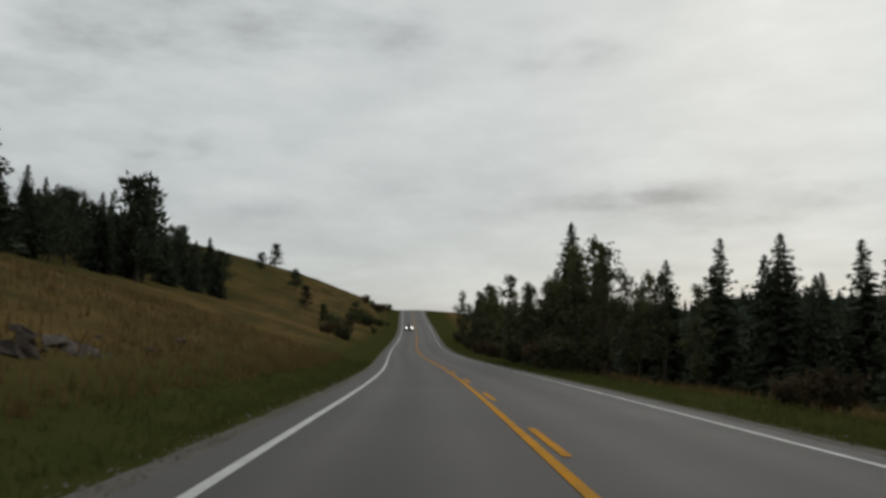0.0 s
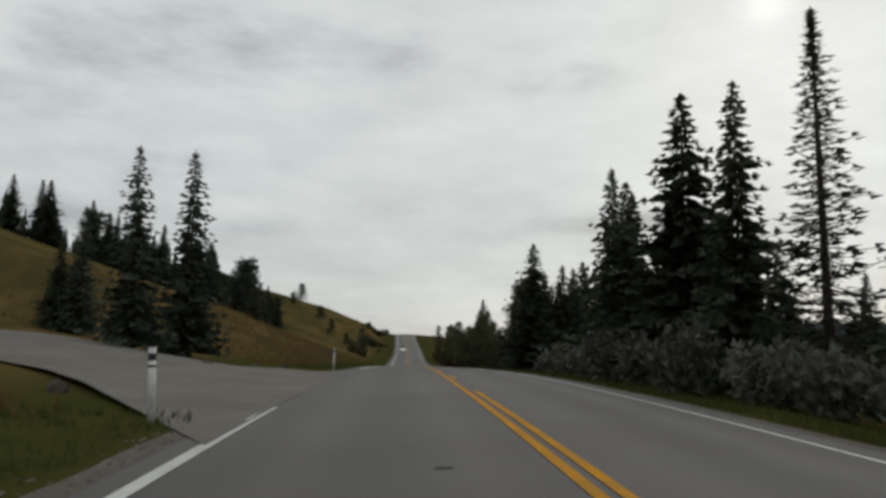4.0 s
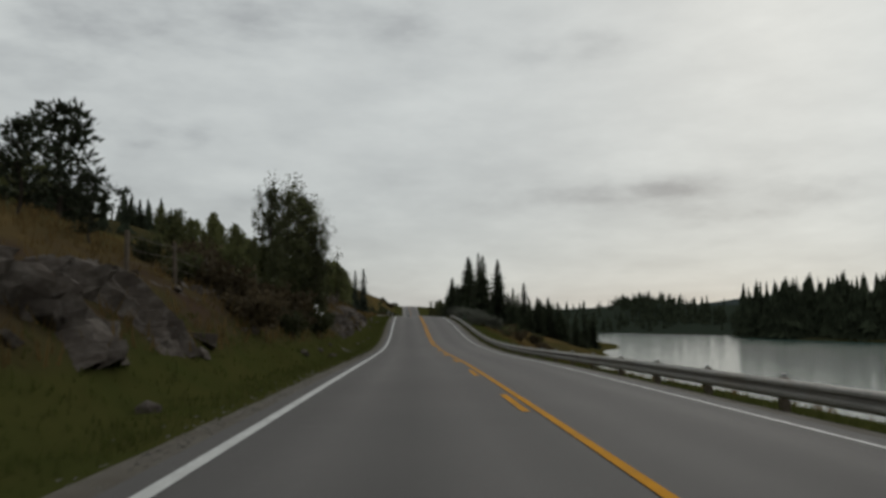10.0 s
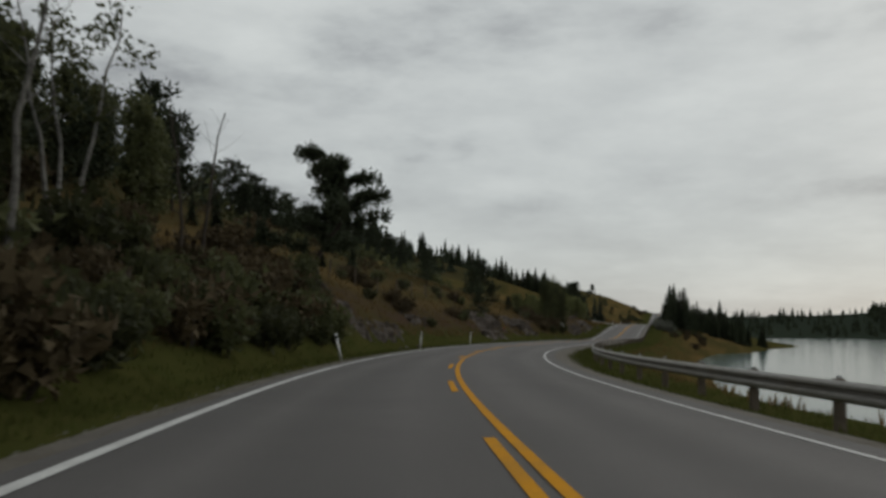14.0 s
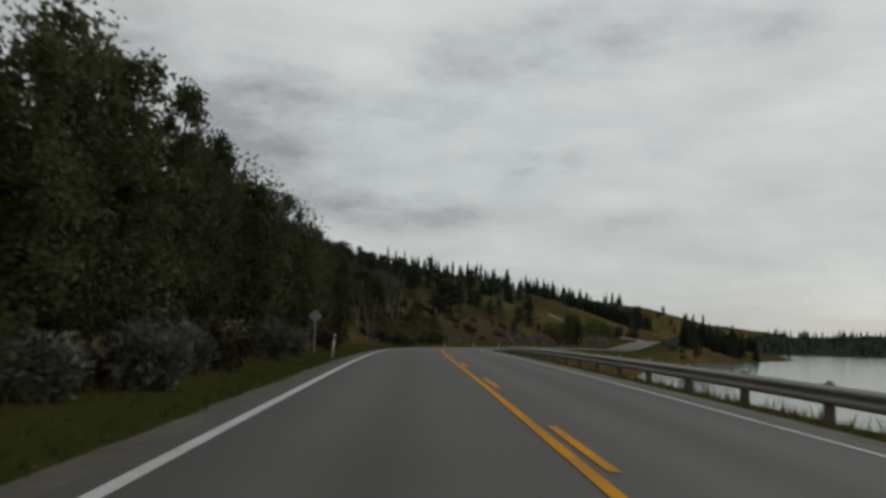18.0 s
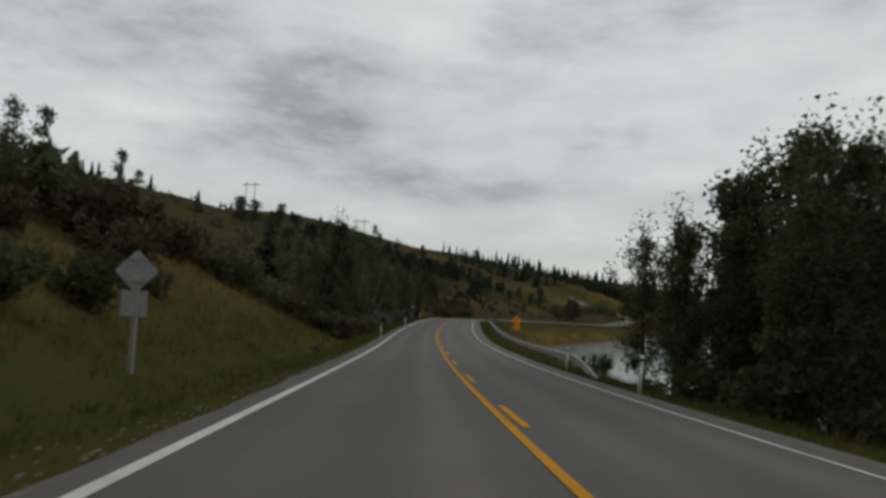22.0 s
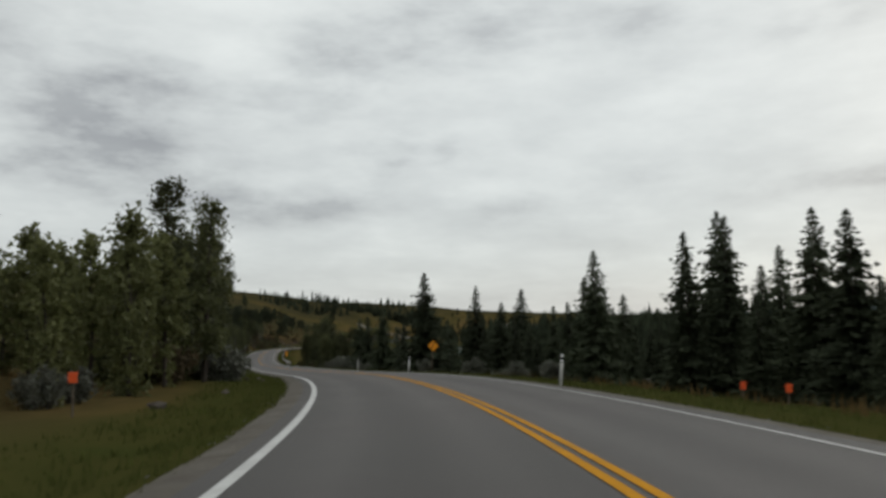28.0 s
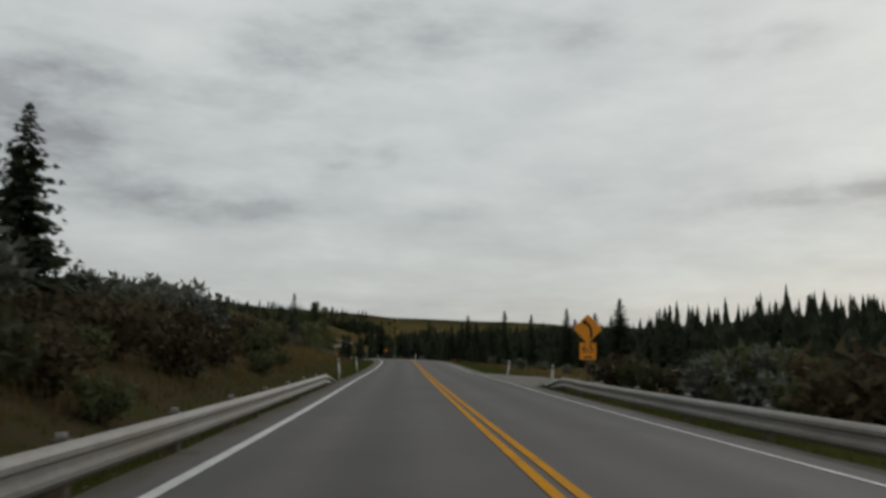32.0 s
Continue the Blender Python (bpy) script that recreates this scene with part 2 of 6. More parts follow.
for a0, e0, wa, we, amount in CLOUDS:
    u = wmath("MULTIPLY", wmath("SUBTRACT", az, a0), 1 / wa)
    v = wmath("MULTIPLY", wmath("SUBTRACT", el, e0), 1 / we)
    q = wmath("ADD", wmath("ADD", wmath("MULTIPLY", u, u), wmath("MULTIPLY", v, v)), wmath("MULTIPLY", wob, 4.4))
    s = wmath("MULTIPLY", wmath("POWER", 2.718, wmath("MULTIPLY", wmath("MAXIMUM", q, -0.3), -0.75)), amount)
    dark = s if dark is None else wmath("ADD", dark, s)
dark = wmath("MULTIPLY", wmath("MINIMUM", dark, 1.0), 0.25)
patch = wmath("MULTIPLY", wmath("SUBTRACT", big, 0.46), 0.34)
streak = wmath("MULTIPLY", wmath("SUBTRACT", fine, 0.5), 0.10)
feather = wmath("MULTIPLY", wmath("SUBTRACT", wobble.outputs[0], 0.5), 0.16)
# glow round the veiled sun
sx_, sy_, sz_ = [math.cos(radians(SUN_EL)) * math.sin(radians(SUN_AZ)), math.cos(radians(SUN_EL)) * math.cos(radians(SUN_AZ)), math.sin(radians(SUN_EL))]
cosine = wmath("ADD", wmath("ADD", wmath("MULTIPLY", dx, sx_), wmath("MULTIPLY", dy, sy_)), wmath("MULTIPLY", dz, sz_))
glow = wmath("MULTIPLY", wmath("POWER", wmath("MAXIMUM", cosine, 0.0), 14.0), 0.08)
disc = wmath("MULTIPLY", wmath("POWER", wmath("MAXIMUM", cosine, 0.0), 3000.0), 0.16)
low = wmath("MULTIPLY", wmath("POWER", wmath("SUBTRACT", 1.0, wmath("ABSOLUTE", dz)), 7.0), -0.12)
level = wmath("ADD", wmath("ADD", wmath("ADD", 0.59, patch), wmath("ADD", streak, feather)), wmath("ADD", glow, low))
level = wmath("ADD", wmath("SUBTRACT", level, dark), disc)
level = wmath("MINIMUM", wmath("MAXIMUM", level, 0.28), 0.95)
tone = wnode("ShaderNodeValToRGB")
tone.color_ramp.elements[0].position, tone.color_ramp.elements[0].color = 0.28, (0.262, 0.272, 0.282, 1)
tone.color_ramp.elements[1].position, tone.color_ramp.elements[1].color = 0.80, (0.77, 0.80, 0.775, 1)
mid_ = tone.color_ramp.elements.new(0.55)
mid_.color = (0.50, 0.525, 0.52, 1)
wt.links.new(level, tone.inputs[0])
sky = wnode("ShaderNodeTexSky")
sky.sky_type, sky.sun_disc, sky.sun_elevation, sky.sun_rotation = "NISHITA", False, radians(SUN_EL), radians(SUN_AZ)
thin = wnode("ShaderNodeMixRGB", Fac=0.006)
wt.links.new(tone.outputs[0], thin.inputs[1])
wt.links.new(sky.outputs[0], thin.inputs[2])
back = wnode("ShaderNodeBackground", Strength=1.0)
wt.links.new(thin.outputs[0], back.inputs[0])
out = wnode("ShaderNodeOutputWorld")
wt.links.new(back.outputs[0], out.inputs[0])
sun_lamp = bpy.data.lights.new("sun", "SUN")
sun_lamp.energy, sun_lamp.angle, sun_lamp.color = 0.6, radians(20), (1.0, 0.95, 0.88)
sun = new("sun", sun_lamp)
sun.matrix_world = look((sx_ * 100, sy_ * 100, sz_ * 100), (0, 0, 0))


# ---- materials ----
def material(name, base, other=None, scale=1.0, fine_scale=None, rough=0.85, metal=0.0, bump=0.2, bump_scale=None, stain=None, stain_scale=0.2, stain_amount=0.5, object_random=0.0, spec=0.3, translucent=0.0, island_random=0.0):
    """Two-scale noise colour, fine relief, and a larger stain colour."""
    m = bpy.data.materials.new(name)
    m.use_nodes = True
    nt = m.node_tree
    b = nt.nodes["Principled BSDF"]
    b.inputs["Roughness"].default_value, b.inputs["Metallic"].default_value, b.inputs["Specular IOR Level"].default_value = rough, metal, spec
    co = nt.nodes.new("ShaderNodeNewGeometry")

    def tex(s, detail=5.0):
        n = nt.nodes.new("ShaderNodeTexNoise")
        n.inputs["Scale"].default_value, n.inputs["Detail"].default_value, n.inputs["Roughness"].default_value = s, detail, 0.62
        nt.links.new(co.outputs["Position"], n.inputs[0])
        return n.outputs[0]

    def ramp(v, lo, hi):
        n = nt.nodes.new("ShaderNodeMapRange")
        n.inputs[1].default_value, n.inputs[2].default_value = lo, hi
        nt.links.new(v, n.inputs[0])
        return n.outputs[0]

    def mix(f, a, c):
        n = nt.nodes.new("ShaderNodeMixRGB")
        for i, v in ((0, f), (1, a), (2, c)):
            if isinstance(v, (tuple, float, int)):
                n.inputs[i].default_value = v if isinstance(v, (float, int)) else (*v, 1)
            else:
                nt.links.new(v, n.inputs[i])
        return n.outputs[0]

    col = mix(ramp(tex(scale), 0.36, 0.66), base, other or tuple(0.75 * c for c in base))
    if fine_scale:
        col = mix(ramp(tex(fine_scale, 3.0), 0.3, 0.75), col, tuple(0.55 * c for c in base))
    if stain:
        n = nt.nodes.new("ShaderNodeMath")
        n.operation = "MULTIPLY"
        n.inputs[1].default_value = stain_amount
        nt.links.new(ramp(tex(stain_scale, 4.0), 0.45, 0.65), n.inputs[0])
        col = mix(n.outputs[0], col, stain)
    if object_random or island_random:
        info = co if island_random else nt.nodes.new("ShaderNodeObjectInfo")
        hsv = nt.nodes.new("ShaderNodeHueSaturation")
        r = nt.nodes.new("ShaderNodeMapRange")
        r.inputs[3].default_value, r.inputs[4].default_value = 1 - object_random - island_random, 1 + object_random + island_random
        nt.links.new(info.outputs["Random Per Island" if island_random else "Random"], r.inputs[0])
        nt.links.new(r.outputs[0], hsv.inputs["Value"])
        nt.links.new(col, hsv.inputs["Color"])
        col = hsv.outputs[0]
    nt.links.new(col, b.inputs["Base Color"])
    if bump:
        bn = nt.nodes.new("ShaderNodeBump")
        bn.inputs["Strength"].default_value, bn.inputs["Distance"].default_value = bump, 0.04
        nt.links.new(tex(bump_scale or scale * 6), bn.inputs["Height"])
        nt.links.new(bn.outputs[0], b.inputs["Normal"])
    if translucent:
        tr = nt.nodes.new("ShaderNodeBsdfTranslucent")
        nt.links.new(col, tr.inputs[0])
        ms = nt.nodes.new("ShaderNodeMixShader")
        ms.inputs[0].default_value = translucent
        nt.links.new(b.outputs[0], ms.inputs[1])
        nt.links.new(tr.outputs[0], ms.inputs[2])
        nt.links.new(ms.outputs[0], nt.nodes["Material Output"].inputs[0])
    m["col"] = 1
    return m


def ground_material():
    """Dry autumn grass, green beside the road, brown and gold on the slopes."""
    m = material("dry_grass", (0.080, 0.061, 0.027), (0.048, 0.040, 0.018), 0.35, 6.0, rough=1.0, bump=0.9, bump_scale=5.0, stain=(0.105, 0.075, 0.036), stain_scale=0.07, stain_amount=0.55, spec=0.0)
    nt = m.node_tree
    b = nt.nodes["Principled BSDF"]
    old = b.inputs["Base Color"].links[0].from_socket
    attr = nt.nodes.new("ShaderNodeAttribute")
    attr.attribute_name = "verge"
    tex_ = nt.nodes.new("ShaderNodeTexNoise")
    tex_.inputs["Scale"].default_value = 0.6
    geo = nt.nodes.new("ShaderNodeNewGeometry")
    nt.links.new(geo.outputs["Position"], tex_.inputs[0])
    green = nt.nodes.new("ShaderNodeMixRGB")
    green.inputs[1].default_value, green.inputs[2].default_value = (0.031, 0.040, 0.011, 1), (0.060, 0.053, 0.018, 1)
    nt.links.new(tex_.outputs[0], green.inputs[0])
    mx = nt.nodes.new("ShaderNodeMixRGB")
    nt.links.new(attr.outputs["Fac"], mx.inputs[0])
    where = nt.nodes.new("ShaderNodeAttribute")
    where.attribute_name = "lay"
    long_ = nt.nodes.new("ShaderNodeTexNoise")
    long_.inputs["Scale"].default_value, long_.inputs["Detail"].default_value, long_.inputs["Roughness"].default_value = 1.0, 5.0, 0.6
    nt.links.new(where.outputs["Vector"], long_.inputs[0])
    band_ = nt.nodes.new("ShaderNodeMapRange")
    band_.inputs[1].default_value, band_.inputs[2].default_value = 0.42, 0.62
    nt.links.new(long_.outputs[0], band_.inputs[0])
    straw = nt.nodes.new("ShaderNodeMixRGB")
    straw.inputs[1].default_value, straw.inputs[2].default_value = (0.064, 0.055, 0.021, 1), (0.150, 0.096, 0.038, 1)
    nt.links.new(band_.outputs[0], straw.inputs[0])
    both = nt.nodes.new("ShaderNodeMixRGB")
    both.inputs[0].default_value = 0.68
    nt.links.new(old, both.inputs[1])
    nt.links.new(straw.outputs[0], both.inputs[2])
    nt.links.new(both.outputs[0], mx.inputs[1])
    nt.links.new(green.outputs[0], mx.inputs[2])
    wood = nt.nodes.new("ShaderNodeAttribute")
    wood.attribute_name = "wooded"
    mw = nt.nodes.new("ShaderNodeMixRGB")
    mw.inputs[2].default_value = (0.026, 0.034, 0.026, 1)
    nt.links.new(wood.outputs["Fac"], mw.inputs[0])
    bushy = nt.nodes.new("ShaderNodeAttribute")
    bushy.attribute_name = "scrub"
    mb = nt.nodes.new("ShaderNodeMixRGB")
    mb.inputs[2].default_value = (0.044, 0.040, 0.021, 1)
    nt.links.new(bushy.outputs["Fac"], mb.inputs[0])
    soil = nt.nodes.new("ShaderNodeAttribute")
    soil.attribute_name = "bare_soil"
    patchy = nt.nodes.new("ShaderNodeMapRange")
    patchy.inputs[1].default_value, patchy.inputs[2].default_value, patchy.inputs[3].default_value, patchy.inputs[4].default_value = 0.35, 0.6, 0.35, 1.0
    nt.links.new(tex_.outputs[0], patchy.inputs[0])
    some = nt.nodes.new("ShaderNodeMath")
    some.operation = "MULTIPLY"
    nt.links.new(soil.outputs["Fac"], some.inputs[0])
    nt.links.new(patchy.outputs[0], some.inputs[1])
    ms = nt.nodes.new("ShaderNodeMixRGB")
    ms.inputs[2].default_value = (0.056, 0.038, 0.027, 1)
    nt.links.new(some.outputs[0], ms.inputs[0])
    nt.links.new(mx.outputs[0], ms.inputs[1])
    nt.links.new(ms.outputs[0], mb.inputs[1])
    nt.links.new(mb.outputs[0], mw.inputs[1])
    nt.links.new(mw.outputs[0], b.inputs["Base Color"])
    return m


def road_material():
    """Grey asphalt; the lanes are slightly paler where wheels run."""
    m = material("worn_asphalt", (0.112, 0.103, 0.099), (0.084, 0.077, 0.074), 0.25, 45.0, rough=0.8, bump=0.35, bump_scale=60.0, stain=(0.078, 0.074, 0.071), stain_scale=0.12, stain_amount=0.6, spec=0.3)
    nt = m.node_tree
    b = nt.nodes["Principled BSDF"]
    old = b.inputs["Base Color"].links[0].from_socket
    attr = nt.nodes.new("ShaderNodeAttribute")
    attr.attribute_name = "wear"
    hsv = nt.nodes.new("ShaderNodeHueSaturation")
    nt.links.new(attr.outputs["Fac"], hsv.inputs["Value"])
    nt.links.new(old, hsv.inputs["Color"])
    nt.links.new(hsv.outputs[0], b.inputs["Base Color"])
    return m


M_GROUND = ground_material()
M_ASPHALT = road_material()
M_GRAVEL = material("road_gravel", (0.185, 0.168, 0.148), (0.11, 0.098, 0.085), 1.3, 30.0, rough=1.0, bump=0.8, bump_scale=25.0, stain=(0.10, 0.085, 0.06), stain_scale=0.5, spec=0.1)
M_WHITE = material("white_line_paint", (0.66, 0.66, 0.64), (0.54, 0.54, 0.52), 3.0, 40.0, rough=0.6, bump=0.1, stain=(0.3, 0.29, 0.28), stain_scale=1.2, stain_amount=0.4)
M_YELLOW = material("yellow_line_paint", (0.66, 0.30, 0.014), (0.56, 0.25, 0.016), 3.0, 40.0, spec=0.05, rough=0.9, bump=0.1, stain=(0.24, 0.15, 0.05), stain_scale=1.0, stain_amount=0.4)
M_STONES = material("loose_stones", (0.21, 0.195, 0.17), (0.11, 0.10, 0.088), 3.0, 40.0, rough=1.0, bump=0, spec=0.1)
M_TAR = material("crack_sealing_tar", (0.05, 0.048, 0.047), spec=0.1, rough=0.9, scale=2.0, bump=0.1)
M_ROCK = material("weathered_limestone", (0.098, 0.080, 0.067), (0.045, 0.036, 0.029), 1.6, 9.0, rough=0.95, bump=1.0, bump_scale=7.0, stain=(0.20, 0.175, 0.155), stain_scale=1.9, stain_amount=0.5, object_random=0.25, spec=0.15)
M_TRACKROAD = material("pale_gravel", (0.225, 0.208, 0.187), (0.165, 0.153, 0.136), 0.8, 25.0, rough=1.0, bump=0.6, bump_scale=25.0, stain=(0.12, 0.108, 0.09), stain_scale=0.3, spec=0.1)
M_NEEDLE = material("spruce_needles", (0.062, 0.073, 0.043), (0.041, 0.050, 0.031), 1.5, 12.0, rough=0.9, bump=0, object_random=0.35, spec=0.1)
M_FARWOOD = material("far_spruce_needles", (0.052, 0.062, 0.038), (0.032, 0.040, 0.026), 0.25, 3.0, rough=0.95, bump=0, island_random=0.45, spec=0.05)
M_NEEDLE_LIGHT = material("grey_green_needles", (0.075, 0.088, 0.064), (0.05, 0.06, 0.045), 1.5, 12.0, rough=0.9, bump=0, object_random=0.3, spec=0.1)
M_LEAF = material("poplar_leaves", (0.094, 0.100, 0.042), (0.062, 0.068, 0.031), 0.9, 10.0, rough=0.75, bump=0, object_random=0.4, spec=0.25, translucent=0.38)
M_LEAF_GREEN = material("young_aspen_leaves", (0.17, 0.178, 0.07), (0.12, 0.13, 0.052), 0.9, 10.0, rough=0.75, bump=0, object_random=0.3, spec=0.2, translucent=0.3)
M_SILVER = material("willow_leaves", (0.175, 0.178, 0.146), (0.11, 0.115, 0.09), 1.2, 10.0, rough=0.8, bump=0, object_random=0.25, spec=0.15, translucent=0.2)
M_BROWN_LEAF = material("rusty_shrub_leaves", (0.102, 0.077, 0.043), (0.068, 0.053, 0.032), 1.2, 10.0, rough=0.85, bump=0, object_random=0.3, spec=0.1, translucent=0.15)
M_BARK = material("grey_brown_bark", (0.085, 0.07, 0.058), (0.045, 0.037, 0.03), 4.0, 25.0, rough=1.0, bump=0.8, bump_scale=18.0, spec=0.1)
M_BIRCH = material("pale_birch_bark", (0.26, 0.245, 0.22), (0.15, 0.14, 0.125), 2.0, 30.0, rough=0.85, bump=0.4, bump_scale=20.0, stain=(0.05, 0.045, 0.04), stain_scale=5.0, stain_amount=0.9, spec=0.2)
M_STEEL = material("galvanised_steel", (0.32, 0.305, 0.28), (0.24, 0.23, 0.21), 1.0, 14.0, rough=0.55, metal=0.35, bump=0.1, stain=(0.22, 0.19, 0.15), stain_scale=0.7, stain_amount=0.5, spec=0.4)
M_WOOD = material("grey_weathered_timber", (0.16, 0.13, 0.10), (0.09, 0.073, 0.056), 3.0, 22.0, rough=0.95, bump=0.6, bump_scale=20.0, spec=0.1)
M_PLASTIC = material("white_plastic", (0.74, 0.74, 0.71), (0.62, 0.61, 0.58), 3.0, 14.0, rough=0.5, bump=0.05, stain=(0.4, 0.36, 0.3), stain_scale=3.0, stain_amount=0.3, spec=0.4)
M_BLACK = material("black_film", (0.02, 0.02, 0.022), rough=0.5, scale=3.0, bump=0, spec=0.4)
M_ORANGE = material("orange_sign_sheeting", (0.83, 0.30, 0.01), (0.76, 0.26, 0.012), 1.5, rough=0.4, bump=0, spec=0.4)
M_FLAG = material("red_orange_marker", (0.75, 0.10, 0.02), (0.62, 0.08, 0.02), 2.0, rough=0.6, bump=0)
M_ALU = material("bare_aluminium", (0.40, 0.40, 0.40), (0.33, 0.33, 0.33), 2.0, 18.0, rough=0.5, metal=0.4, bump=0.05)
M_CARPAINT = material("dark_grey_car_paint", (0.05, 0.055, 0.06), rough=0.3, scale=1.0, bump=0, spec=0.5)
M_GLASS = material("dark_car_glass", (0.02, 0.025, 0.03), rough=0.05, scale=1.0, bump=0, spec=0.6)
M_RUBBER = material("tyre_rubber", (0.02, 0.02, 0.02), rough=0.9, scale=2.0, bump=0.1)
M_LAMP = material("lamp_glass", (0.8, 0.8, 0.76), rough=0.2, scale=2.0, bump=0)
M_LAMP.node_tree.nodes["Principled BSDF"].inputs["Emission Color"].default_value = (1, 0.95, 0.85, 1)
M_LAMP.node_tree.nodes["Principled BSDF"].inputs["Emission Strength"].default_value = 6.0
M_BOX = material("dull_green_metal", (0.10, 0.14, 0.10), (0.08, 0.11, 0.08), 2.0, 12.0, rough=0.6, bump=0.05)
M_WIRE = material("rusty_wire", (0.10, 0.075, 0.06), rough=0.8, scale=3.0, bump=0)
M_DRY = material("dry_grass_blades", (0.17, 0.115, 0.05), (0.11, 0.08, 0.034), 0.5, 4.0, rough=0.9, bump=0, spec=0.0, translucent=0.5)
M_GREEN = material("green_grass_blades", (0.090, 0.102, 0.030), (0.062, 0.068, 0.020), 0.5, 4.0, rough=0.9, bump=0, spec=0.0, translucent=0.5)
M_RIDGE = material("distant_conifer_woods", (0.055, 0.068, 0.066), (0.038, 0.048, 0.046), 0.02, 0.12, rough=1.0, bump=0.6, bump_scale=0.15, spec=0.0)
M_WATER = bpy.data.materials.new("lake_water")
M_WATER.use_nodes = True
wn = M_WATER.node_tree
wb = wn.nodes["Principled BSDF"]
wb.inputs["Base Color"].default_value, wb.inputs["Roughness"].default_value, wb.inputs["IOR"].default_value = (0.050, 0.088, 0.078, 1), 0.14, 1.2
wtex, wgeo, wbump = wn.nodes.new("ShaderNodeTexNoise"), wn.nodes.new("ShaderNodeNewGeometry"), wn.nodes.new("ShaderNodeBump")
wtex.inputs["Scale"].default_value, wtex.inputs["Detail"].default_value = 0.8, 5.0
wbump.inputs["Strength"].default_value, wbump.inputs["Distance"].default_value = 0.12, 0.10
wn.links.new(wgeo.outputs["Position"], wtex.inputs[0])
wn.links.new(wtex.outputs[0], wbump.inputs["Height"])
wn.links.new(wbump.outputs[0], wb.inputs["Normal"])


# ---- building helpers ----
def mesh_of(name, verts, faces, mat, smooth=False):
    me = bpy.data.meshes.new(name)
    me.from_pydata([tuple(v) for v in verts], [], faces)
    me.materials.append(mat)
    if smooth:
        me.shade_smooth()
    me.update()
    return me


def part(name, me, parent, label="", at=None):
    ob = new(name, me)
    ob.parent = parent
    if at is not None:
        ob.matrix_local = at
    if label:
        ob["label"] = label
    return ob


def thing(name, label, category, m=None, group="", kind=""):
    ob = new(name)
    ob.empty_display_size = 0.2
    if m is not None:
        ob.matrix_world = m
    return tagged(ob, label, category, group, kind)


def bm_mesh(name, bm, mat, smooth=False):
    me = bpy.data.meshes.new(name)
    bm.normal_update()
    bm.to_mesh(me)
    bm.free()
    me.materials.append(mat)
    if smooth:
        me.shade_smooth()
    return me


def box(name, size, mat, bevel=0.01, at=(0, 0, 0), taper=1.0):
    bm = bmesh.new()
    bmesh.ops.create_cube(bm, size=1.0)
    for v in bm.verts:
        f = taper if v.co.z > 0 else 1.0
        v.co = Vector((v.co.x * size[0] * f + at[0], v.co.y * size[1] * f + at[1], v.co.z * size[2] + at[2]))
    if bevel:
        bmesh.ops.bevel(bm, geom=bm.edges[:], offset=bevel, segments=1, affect="EDGES")
    return bm_mesh(name, bm, mat)


def tube(verts, faces, path, radii, sides=6):
    """Adds a tapered tube along a path."""
    base = len(verts)
    for i, (p, r) in enumerate(zip(path, radii)):
        d = (path[min(i + 1, len(path) - 1)] - path[max(i - 1, 0)]).normalized()
        a = d.orthogonal().normalized()
        b = d.cross(a)
        for s in range(sides):
            t = 2 * math.pi * s / sides
            verts.append(p + (a * math.cos(t) + b * math.sin(t)) * r)
    for i in range(len(path) - 1):
        for s in range(sides):
            n = (s + 1) % sides
            faces.append((base + i*sides + s, base + i*sides + n, base + (i+1)*sides + n, base + (i+1)*sides + s))
    faces.append(tuple(base + (len(path)-1)*sides + s for s in range(sides)))


